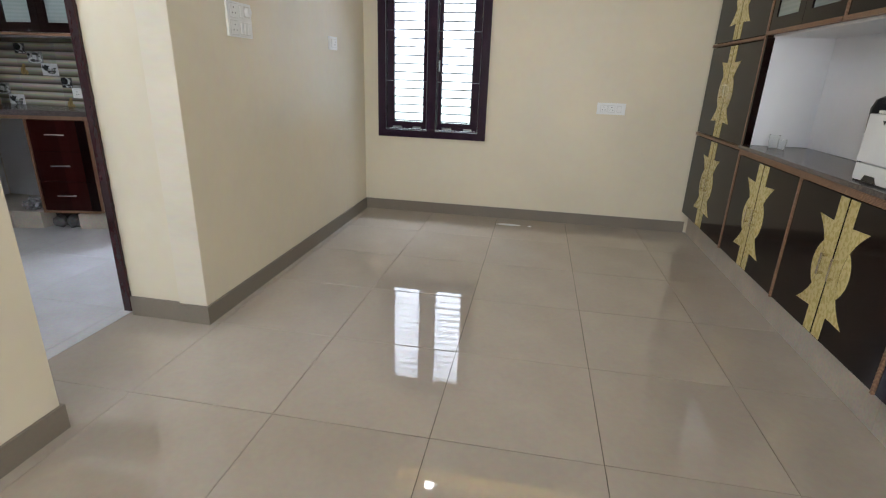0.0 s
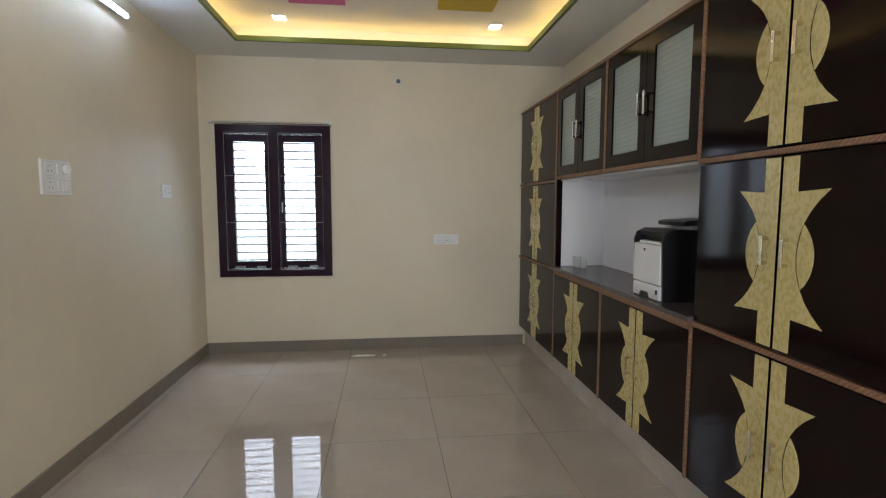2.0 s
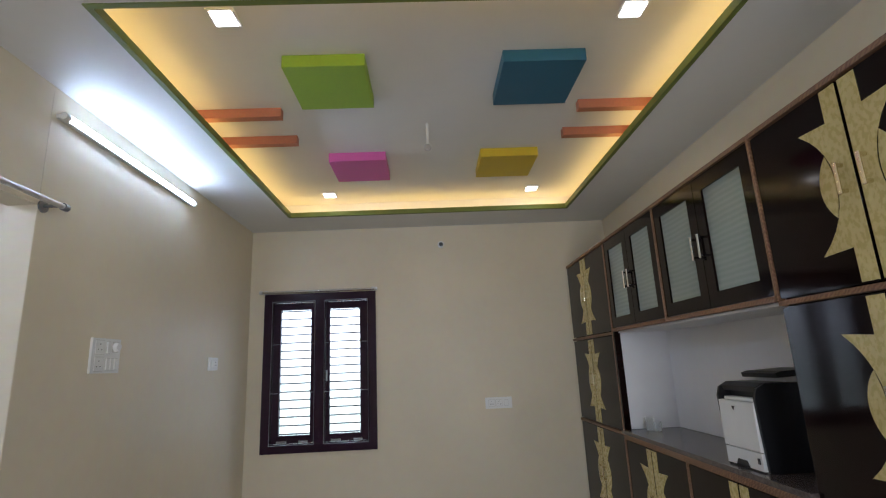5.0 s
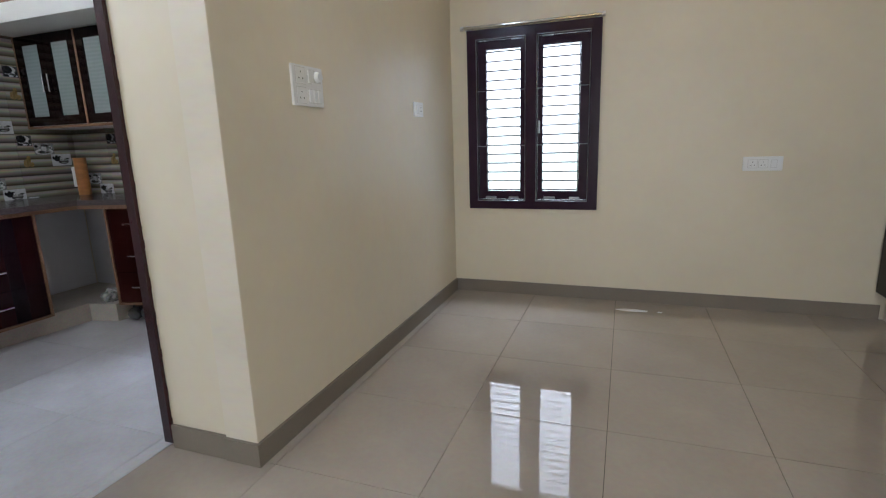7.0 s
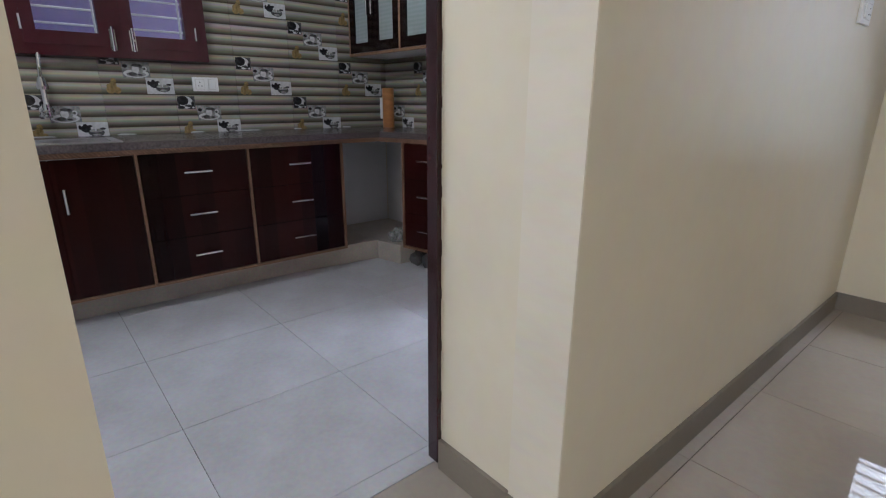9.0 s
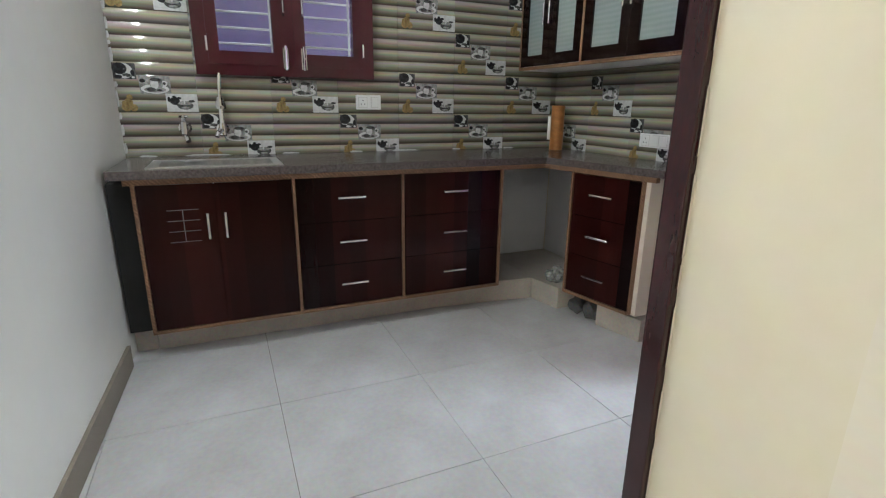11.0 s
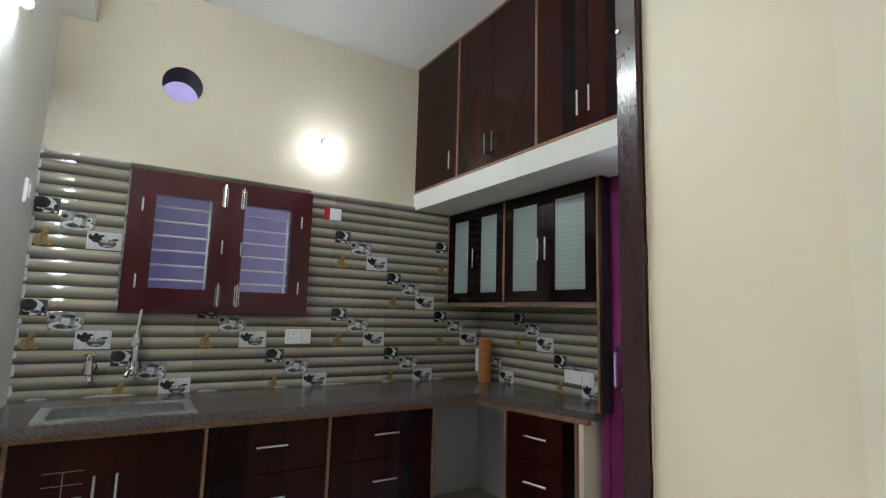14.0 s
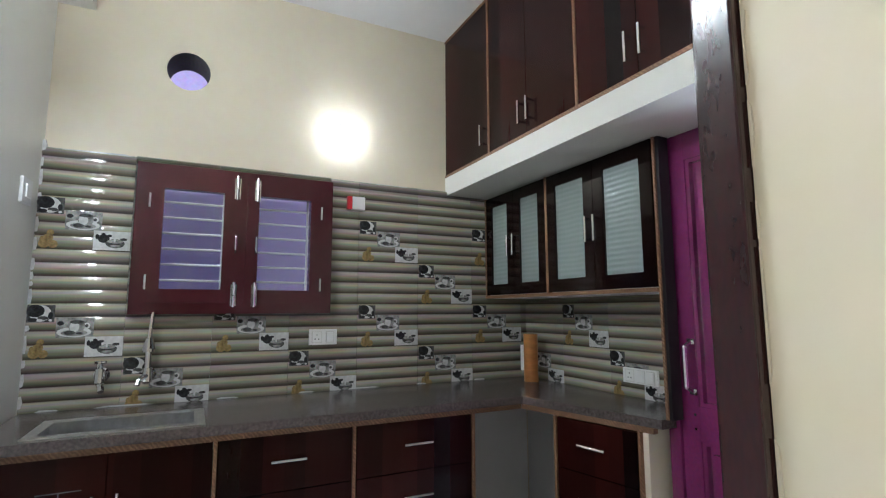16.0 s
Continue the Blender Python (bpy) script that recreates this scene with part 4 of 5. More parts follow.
drawer_stack(KR, 0.088, 0.484, "dark red-brown three-drawer unit on the short run", 0.3, body=ret_body)
endwall = thing("counter_end_wall", (-3.25, 3.8, 0.2), "cream plastered end of the kitchen counter", "wall end")
part("edging", boxes((-3.27, -3.258, 3.685, 3.7035, 0.2, KZ1)), EDGE, endwall, "carved tan wooden edge strip")
part("slab", boxes((-3.27, -3.232, 3.704, 3.845, 0.2, KZ1 + 0.01)), PIER, endwall)

kp = thing("kitchen_plinth", (-4.1, 2.8, 0), "beige tiled plinth under the kitchen units", "plinth")
part("long_base", prism([(-4.41, 1.62), (-3.985, 1.62), (-3.97, 3.0), (-3.9, 3.562), (-4.41, 3.562)], "z", 0.075, 0.197), PLINTH, kp)
part("short_base", prism([(-4.41, 3.563), (-3.88, 3.563), (-3.70, 3.604), (-3.70, 4.0), (-4.41, 4.0)], "z", 0.075, 0.197), PLINTH, kp)
part("end_base", prism([(-3.45, 3.665), (-3.245, 3.715), (-3.205, 3.72), (-3.205, 3.838), (-3.45, 3.838)], "z", 0.075, 0.185), PLINTH, kp)
# solid near-black block stands in for the shaded open gap
part("dark_gap", boxes((-3.7, -3.45, 3.72, 3.99, 0.075, 0.19)), DARK, kp, "dark block painting the shade of the unfinished gap")
# added pale panels brighten the bay, which the worktop leaves in shade
lin = thing("bay_lining", (-4.39, 3.6, 0.2), "pale lining added to lighten the shaded open bay under the worktop", "lining")
part("back", boxes((-4.41, -4.395, 3.315, 3.98, 0.199, KZ1 + 0.02)), NICHE, lin)
part("side", boxes((-4.394, -3.742, 3.985, 4.0, 0.199, KZ1 + 0.02)), NICHE, lin)
rub = thing("rubble", (-3.55, 3.68, 0), "broken grey cement lumps in the plinth gap", "rubble")
for x, y, r in ((-3.62, 3.68, 0.045), (-3.53, 3.70, 0.05), (-3.48, 3.705, 0.03)):
    bm = bmesh.new()
    bmesh.ops.create_icosphere(bm, subdivisions=2, radius=r)
    for v in bm.verts:
        v.co *= 1 + 0.3 * noise.noise(v.co * 30 + Vector((x * 9, 0, 0)))
    bmesh.ops.translate(bm, verts=bm.verts[:], vec=(x, y, 0.075 + r * 0.85))
    part("lump", bm, GREYWALL, rub)
bag = thing("crumpled_bag", (-3.81, 3.66, 0.197), "small crumpled grey plastic bag on the plinth", "bag")
bm = bmesh.new()
bmesh.ops.create_icosphere(bm, subdivisions=3, radius=0.058)
for v in bm.verts:
    v.co *= 1 + 0.6 * noise.noise(v.co * 40)
    v.co.z = max(v.co.z * 0.8, -0.038)
bmesh.ops.translate(bm, verts=bm.verts[:], vec=(-3.80, 3.66, 0.197 + 0.038))
part("bag", bm, PRINTGREY, bag)
# worktop with a cut-out for the sink
SX0, SX1, SY0, SY1 = -4.13, -3.875, 1.70, 2.19
wt = thing("kitchen_worktop", (-4.1, 2.8, 0.87), "dark grey-brown granite L-shaped kitchen worktop", "worktop")
TOPZ = 0.905
slab_bm = ring_frame(1.551, 3.548, -4.412, -3.815, SY0 - 1.551, 3.548 - SY1, SX0 + 4.412, -3.815 - SX1, TOPZ - 0.034, TOPZ)
bmesh.ops.transform(slab_bm, matrix=Matrix(((0, 0, 1, 0), (1, 0, 0, 0), (0, 1, 0, 0), (0, 0, 0, 1))), verts=slab_bm.verts[:])
part("long_slab", slab_bm, GRANITE, wt)
part("short_slab", prism([(-4.412, 3.548), (-3.815, 3.548), (-3.165, 3.70), (-3.165, 3.785), (-3.202, 3.785), (-3.202, 4.005), (-4.412, 4.005)], "z", TOPZ - 0.034, TOPZ), GRANITE, wt)
part("long_edging", boxes((-3.87, -3.838, 1.6, 3.555, KZ1 + 0.0005, TOPZ - 0.0345)), EDGE, wt, "carved tan wooden edge strip")
part("short_edging", prism([(-3.838, 3.556), (-3.205, 3.702), (-3.205, 3.725), (-3.838, 3.58)], "z", KZ1 + 0.0005, TOPZ - 0.0345), EDGE, wt, "carved tan wooden edge strip")
sink = thing("sink", (-4.0, 1.95, 0.72), "stainless steel sink sunk into the granite", "sink")
w_ = 0.018
part("rim", boxes((SX0 - 0.034, SX0 + w_, SY0 - w_, SY1 + w_, TOPZ + 0.0005, TOPZ + 0.005), (SX1 - w_, SX1 + w_, SY0 - w_, SY1 + w_, TOPZ + 0.0005, TOPZ + 0.005), (SX0 + w_, SX1 - w_, SY0 - w_, SY0 + w_, TOPZ + 0.0005, TOPZ + 0.005), (SX0 + w_, SX1 - w_, SY1 - w_, SY1 + w_, TOPZ + 0.0005, TOPZ + 0.005)), STEEL, sink)
BZ = 0.715
part("basin", boxes((SX0 + 0.002, SX1 - 0.002, SY0 + 0.002, SY1 - 0.002, BZ, BZ + 0.003), (SX0 + 0.002, SX0 + 0.005, SY0 + 0.002, SY1 - 0.002, BZ + 0.003, TOPZ), (SX1 - 0.005, SX1 - 0.002, SY0 + 0.002, SY1 - 0.002, BZ + 0.003, TOPZ), (SX0 + 0.005, SX1 - 0.005, SY0 + 0.002, SY0 + 0.005, BZ + 0.003, TOPZ), (SX0 + 0.005, SX1 - 0.005, SY1 - 0.005, SY1 - 0.002, BZ + 0.003, TOPZ)), STEEL, sink)
bm = bmesh.new()
rod(bm, (-4.0, 1.95, BZ + 0.0032), (-4.0, 1.95, BZ + 0.005), 0.03, 18)
part("drain", bm, DARK, sink)

XT = -4.405
def tap(y, z, tall):
    t = thing("tap", (XT, y, z), "chrome wall tap with an upright lever" if tall else "small chrome wall tap", "tap")
    bm = bmesh.new()
    rod(bm, (XT + 0.01, y, z), (XT + 0.017, y, z), 0.03, 20, 0.022)
    rod(bm, (XT + 0.016, y, z), (XT + 0.06, y, z), 0.012, 14)
    rod(bm, (XT + 0.058, y, z - 0.026), (XT + 0.058, y, z + 0.03), 0.019, 18, 0.017)
    rod(bm, (XT + 0.058, y, z - 0.034), (XT + 0.058, y, z - 0.026), 0.014, 16, 0.019)
    part("body", bm, CHROME, t)
    bm = bmesh.new()
    if tall:
        rod(bm, (XT + 0.058, y, z + 0.03), (XT + 0.06, y, z + 0.1), 0.0135, 14)
        rod(bm, (XT + 0.06, y, z + 0.098), (XT + 0.06, y, z + 0.112), 0.024, 18, 0.026)
        rod(bm, (XT + 0.06, y, z + 0.112), (XT + 0.06, y, z + 0.155), 0.026, 18, 0.015)
        sweep(bm, [(XT + 0.06, y, z + 0.15), (XT + 0.058, y + 0.003, z + 0.2), (XT + 0.045, y + 0.008, z + 0.265)], 0.009, 10)
    else:
        rod(bm, (XT + 0.058, y, z + 0.03), (XT + 0.062, y, z + 0.052), 0.011, 12)
        for a in range(3):
            c, s_ = 0.022 * math.cos(a * 1.047), 0.022 * math.sin(a * 1.047)
            rod(bm, (XT + 0.062 - c, y - s_, z + 0.056), (XT + 0.062 + c, y + s_, z + 0.056), 0.006, 8)
    part("lever", bm, CHROME, t)
    bm = bmesh.new()
    if tall:
        sweep(bm, [(XT + 0.06, y, z), (XT + 0.085, y - 0.012, z - 0.006), (XT + 0.115, y - 0.025, z - 0.014), (XT + 0.125, y - 0.03, z - 0.032)], 0.011, 10)
    else:
        sweep(bm, [(XT + 0.058, y, z - 0.03), (XT + 0.075, y + 0.008, z - 0.045), (XT + 0.088, y + 0.012, z - 0.06)], 0.012, 10)
    part("spout", bm, CHROME, t)


tap(1.985, 1.035, True)
tap(1.815, 1.04, False)

# wall cupboards, loft and slab
setting("loft_slab", boxes((-4.42, -2.166, 3.45, 4.009, 1.975, 2.082)), PALE, "pale painted concrete loft slab in the kitchen", "slab")
FU = front((0, 3.73, 0), (1, 0, 0), (0, -1, 0))
UZ0, UZ1 = 1.373, 1.973
uc = thing("wall_cupboard", (-3.78, 3.86, UZ0), "dark brown kitchen wall cupboard with frosted glass doors", "cupboard")
xs = (-4.402, -3.812, -3.158)
part("body", boxes((-4.402, -3.158, 3.98, 4.004, UZ0, UZ1), (-4.402, -3.158, 3.7315, 3.98, UZ0, UZ0 + 0.018), (-4.402, -3.158, 3.7315, 3.98, UZ1 - 0.018, UZ1), (-4.402, -4.386, 3.7315, 3.98, UZ0 + 0.018, UZ1 - 0.018), (-3.82, -3.804, 3.7315, 3.98, UZ0 + 0.018, UZ1 - 0.018), (-3.174, -3.158, 3.7315, 3.785, UZ0 + 0.018, UZ1 - 0.018)), NICHE, uc, "white lined carcass")
part("shelf", boxes((-4.385, -3.821, 3.76, 3.979, 1.66, 1.676), (-3.803, -3.175, 3.76, 3.979, 1.66, 1.676)), NICHE, uc)
part("edging", placed(boxes((-4.402, -4.388, -0.001, 0.022, UZ0 + 0.016, UZ1), (-3.82, -3.806, -0.001, 0.022, UZ0 + 0.016, UZ1), (-4.402, -3.158, -0.001, 0.024, UZ0, UZ0 + 0.0155)), FU), EDGE, uc, "carved tan wooden edge strip")
for a, b in ((-4.386, -3.822), (-3.804, -3.16)):
    m_ = (a + b) / 2
    glass_door(uc, FU, a, m_ - 0.0015, UZ0 + 0.018, UZ1 - 0.004, m_ - 0.026, 0.06, BROWN, 0.09)
    glass_door(uc, FU, m_ + 0.0015, b, UZ0 + 0.018, UZ1 - 0.004, m_ + 0.026, 0.06, BROWN, 0.09)
ep = thing("cupboard_end_panel", (-3.14, 3.78, TOPZ), "tall black-brown side panel with tan front edge", "panel")
part("panel", boxes((-3.154, -3.132, 3.7218, 3.776, TOPZ + 0.001, UZ1)), PRBLACK, ep)
part("edging", boxes((-3.1565, -3.146, 3.714, 3.7215, TOPZ + 0.001, UZ1)), EDGE, ep, "carved tan wooden edge strip")
FL = front((0, 3.468, 0), (1, 0, 0), (0, -1, 0))
LZ0, LZ1 = 2.083, KCEIL - 0.002
lofts = (-4.418, -3.92, -3.265, -2.61, -2.168)
for i, (a, b) in enumerate(zip(lofts, lofts[1:])):
    c = thing("loft_cupboard", ((a + b) / 2, 3.7, LZ0), "dark red-brown loft cupboard below the kitchen ceiling", "cupboard", "loft cupboards")
    part("body", fbox(FL, a + 0.001, b - 0.001, -0.53, -0.002, LZ0, LZ1), KWOOD, c)
    part("edging", placed(boxes((b - 0.012, b, -0.001, 0.02, LZ0, LZ1), (a, b - 0.0125, -0.001, 0.02, LZ0, LZ0 + 0.014), (a, b - 0.0125, -0.001, 0.02, LZ1 - 0.012, LZ1)), FL), EDGE, c, "carved tan wooden edge strip")
    mid = (a + b) / 2 - (0.03 if i == 2 else 0.008)
    leaves = [(a + 0.002, b - 0.018, b - 0.05)] if i in (0, 3) else [(a + 0.002, mid - 0.0015, mid - 0.03), (mid + 0.0015, b - 0.018, mid + 0.032)]
    for u0, u1, hu in leaves:
        d = part("door", fbox(FL, u0, u1, 0, 0.016, LZ0 + 0.016, LZ1 - 0.014, 0.0015), KWOOD, c)
        part("handle", bow_handle(FL, hu, LZ0 + 0.115, 0.085, True, 0.016), CHROME, d, "chrome bar handle")

# kitchen window
def kitchen_window():
    w = thing("window_2", (-4.42, 2.33, 1.295), "maroon two-leaf kitchen window with steel bolts", "window", kind="structure")
    y0, y1, z0, z1 = 1.895, 2.766, 1.293, 1.967
    F = front((-4.352, 0, 0), (0, 1, 0), (1, 0, 0))
    part("frame", placed(ring_frame(y0, y1, z0, z1, 0.06, 0.06, 0.05, 0.05, -0.1, 0), F), MAROON, w)
    mid = 2.355
    for a, b, hu, s in ((y0 + 0.0604, mid - 0.0004, mid - 0.045, -1), (mid + 0.0004, y1 - 0.0604, mid + 0.045, 1)):
        za, zb = z0 + 0.0504, z1 - 0.0504
        st, rl = 0.05, 0.06
        inn = 0.1 if s < 0 else 0.07
        l0 = st if s < 0 else inn - 0.016
        l1 = inn if s < 0 else st
        sash = part("sash", placed(ring_frame(a, b, za, zb, l0, l1, rl, rl, -0.04, 0.006), F), MAROON, w)
        pane = part("pane", fbox(F, a + l0 - 0.004, b - l1 + 0.004, -0.022, -0.018, za + rl - 0.004, zb - rl + 0.004), GLASS, sash, "clear glass pane")
        pane.visible_shadow = False
        for i in range(6):
            gb = bmesh.new()
            zz = za + rl + (zb - za - 2 * rl) * (i + 0.6) / 6.2
            rod(gb, (a + l0 - 0.05, -0.1, zz), (b - l1 + 0.05, -0.1, zz), 0.0055, 6)
            part("grille_bar", placed(gb, F), PLASTIC, w, "thin white steel bar")
        gv = bmesh.new()
        rod(gv, (b - l1 + 0.002, -0.095, za), (b - l1 + 0.002, -0.095, zb), 0.006, 6)
        part("grille_upright", placed(gv, F), PLASTIC, w)
        for zz in (zb - 0.035, za + 0.035):
            bm = bmesh.new()
            box(bm, hu - 0.013, hu + 0.013, 0.006, 0.01, zz - 0.05, zz + 0.05)
            rod(bm, (hu, 0.017, zz - 0.055), (hu, 0.017, zz + 0.06), 0.0075, 10)
            rod(bm, (hu, 0.017, zz), (hu + 0.0, 0.035, zz), 0.005, 8)
            part("bolt", placed(bm, F), CHROME, sash, "chrome tower bolt")
        bm = bmesh.new()
        sweep(bm, [(hu, 0.006, 1.58), (hu, 0.03, 1.59), (hu, 0.03, 1.65), (hu, 0.006, 1.66)], 0.006, 8)
        part("handle", placed(bm, F), CHROME, sash, "chrome pull handle")
        for zz in (zb - 0.12, za + 0.09):
            hy = a - 0.004 if s < 0 else b + 0.004
            bm = bmesh.new()
            rod(bm, (hy, 0.004, zz - 0.032), (hy, 0.004, zz + 0.032), 0.0042, 8)
            part("hinge", placed(bm, F), STEEL, sash, "steel hinge")


kitchen_window()

# fittings on the kitchen walls
FK = front((XT + 0.005, 0, 0), (0, 1, 0), (1, 0, 0))
plate("kitchen_socket", FK, 2.672, 2.812, 1.135, 1.212, [(2.71, 1.173, 0.045, 0.05, "socket"), (2.775, 1.173, 0.035, 0.05, "rocker")], "white socket plate on the ribbed tiles", "socket")
FR = front((0, 3.995, 0), (1, 0, 0), (0, -1, 0))
plate("kitchen_switch", FR, -3.617, -3.418, 0.968, 1.037, [(-3.575, 1.002, 0.045, 0.05, "socket"), (-3.51, 1.002, 0.04, 0.05, "rocker"), (-3.455, 1.002, 0.04, 0.05, "rocker")], "white switch and socket plate above the worktop", "switch")
rb = thing("alarm_box", (XT, 2.9, 1.84), "small white wall box with a red end", "alarm box")
part("case", fbox(FK, 2.876, 2.945, 0, 0.03, 1.84, 1.908, 0.003), PLASTIC, rb)
part("red_end", fbox(FK, 2.852, 2.8755, 0, 0.03, 1.84, 1.908, 0.003), RED, rb, "red plastic end")
FS = front((-4.243, 1.537, 0), (-0.999, 0.047, 0), (0.047, 0.999, 0))
plate("wall_switch", FS, -0.05, 0.05, 1.72, 1.82, [(0, 1.77, 0.05, 0.05, "rocker")], "white switch plate on the kitchen side wall", "switch")
bl = thing("wall_bulb", (-4.42, 2.83, 2.25), "bare glowing bulb in a white wall holder", "lamp")
bm = bmesh.new()
rod(bm, (-4.42, 2.83, 2.3), (-4.405, 2.83, 2.3), 0.04, 18)
rod(bm, (-4.405, 2.83, 2.3), (-4.36, 2.83, 2.29), 0.022, 16)
part("holder", bm, PLASTIC, bl)
bm = bmesh.new()
bmesh.ops.create_uvsphere(bm, u_segments=18, v_segments=12, radius=0.034, matrix=Matrix.Translation((-4.318, 2.83, 2.262)))
part("bulb", bm, BULB, bl, "glowing white bulb", smooth=True)
rs = thing("ceiling_rose", (-3.206, 2.849, KCEIL), "small round white ceiling cover plate", "ceiling rose")
bm = bmesh.new()
rod(bm, (-3.206, 2.849, KCEIL - 0.014), (-3.206, 2.849, KCEIL - 0.0005), 0.05, 24, 0.056)
part("cover", bm, PLASTIC, rs)
bm = bmesh.new()
rod(bm, (-3.206, 2.849, KCEIL - 0.018), (-3.206, 2.849, KCEIL - 0.0145), 0.014, 12)
part("screw", bm, DARK, rs)
roll = thing("paper_roll", (-4.2, 3.87, TOPZ), "orange-brown upright roll standing on the worktop", "roll")
bm = bmesh.new()
rod(bm, (-4.2, 3.88, TOPZ + 0.001), (-4.2, 3.88, TOPZ + 0.265), 0.04, 24)
part("roll", bm, LEATHER, roll)
bm = bmesh.new()
rod(bm, (-4.245, 3.865, TOPZ + 0.06), (-4.245, 3.865, TOPZ + 0.2), 0.02, 16)
part("loose_end", bm, PLASTIC, roll, "pale curled loose end")

# purple door
pd = thing("door_1", (-2.77, 3.84, 0), "glossy purple panelled double door with one leaf open", "door", kind="structure")
FD = front((0, 3.789, 0), (1, 0, 0), (0, -1, 0))
part("frame", placed(boxes((-3.198, -3.15, -0.08, 0.012, 0.075, 2.04), (-2.37, -2.33, -0.08, 0.012, 0.075, 2.04), (-3.15, -2.37, -0.08, 0.0115, 1.99, 2.04)), FD), PURPLE, pd)
def purple_leaf(f, u0, u1):
    st = 0.072
    rails = ((1.87, 1.988), (0.84, 0.96), (0.085, 0.2))
    leaf = part("leaf", placed(boxes((u0, u1, -0.06, -0.03, 0.085, 1.988), (u0, u0 + st, -0.03, 0.0, 0.085, 1.988), (u1 - 0.05, u1, -0.03, 0.0, 0.085, 1.988), *[(u0 + st, u1 - 0.05, -0.03, -0.001, a, b) for a, b in rails]), f), PURPLE, pd)
    for z0, z1 in ((0.96, 1.87), (0.2, 0.84)):
        part("moulding", placed(ring_frame(u0 + st, u1 - 0.05, z0, z1, 0.014, 0.014, 0.014, 0.014, -0.03, -0.008), f), PURPLE, leaf)
        part("panel", fbox(f, u0 + st + 0.034, u1 - 0.084, -0.03, -0.006, z0 + 0.036, z1 - 0.036, 0.012), PURPLE, leaf)
    return leaf


leaf = purple_leaf(FD, -3.148, -2.78)
purple_leaf(front((-2.37, 3.93, 0), (0, 1, 0), (-1, 0, 0)), 0.0, 0.36)
bm = bmesh.new()
box(bm, -3.105, -3.075, 0.0, 0.006, 1.0, 1.02)
box(bm, -3.105, -3.075, 0.0, 0.006, 1.18, 1.2)
sweep(bm, [(-3.09, 0.003, 1.01), (-3.09, 0.04, 1.03), (-3.09, 0.04, 1.17), (-3.09, 0.003, 1.19)], 0.009, 8)
part("handle", placed(bm, FD), CHROME, leaf, "chrome pull handle")
for z in (0.93, 0.88):
    bm = bmesh.new()
    rod(bm, (-3.09, -0.001, z), (-3.09, 0.003, z), 0.005, 8)
    part("screw", placed(bm, FD), CHROME, leaf)

# ---------- kitchen wall tiles with printed motifs ----------
def ripple_mesh(w, h):
    """One ribbed tile, seen from +x: y across, z up, four rounded ripples."""
    bm = bmesh.new()
    prof = []
    n_ = 4 * 5
    for i in range(n_ + 1):
        z = h * i / n_
        ph = (z / RIP) % 1.0
        prof.append((0.003 + 0.0045 * math.sin(math.pi * min(1, ph if i % 5 else 0)) ** 0.7, z))
    a = [bm.verts.new((x, 0.0006, z)) for x, z in prof]
    b = [bm.verts.new((x, w - 0.0006, z)) for x, z in prof]
    for i in range(n_):
        f = bm.faces.new((a[i], b[i], b[i + 1], a[i + 1]))
    ab, bb = [[bm.verts.new((-0.006, y, z)) for z in (0, h)] for y in (0.0006, w - 0.0006)]
    bm.faces.new(a + [ab[1], ab[0]])
    bm.faces.new(b + [bb[1], bb[0]])
    me = bpy.data.meshes.new("wall_tile")
    bmesh.ops.recalc_face_normals(bm, faces=bm.faces[:])
    bm.to_mesh(me)
    bm.free()
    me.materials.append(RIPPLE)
    return me


def disc(bm, y, z, ry, rz, d, mi, seg=14):
    pts = [(y + ry * math.cos(2 * math.pi * i / seg), z + rz * math.sin(2 * math.pi * i / seg)) for i in range(seg)]
    prism(pts, "x", d - 0.001, d, bm, mi)


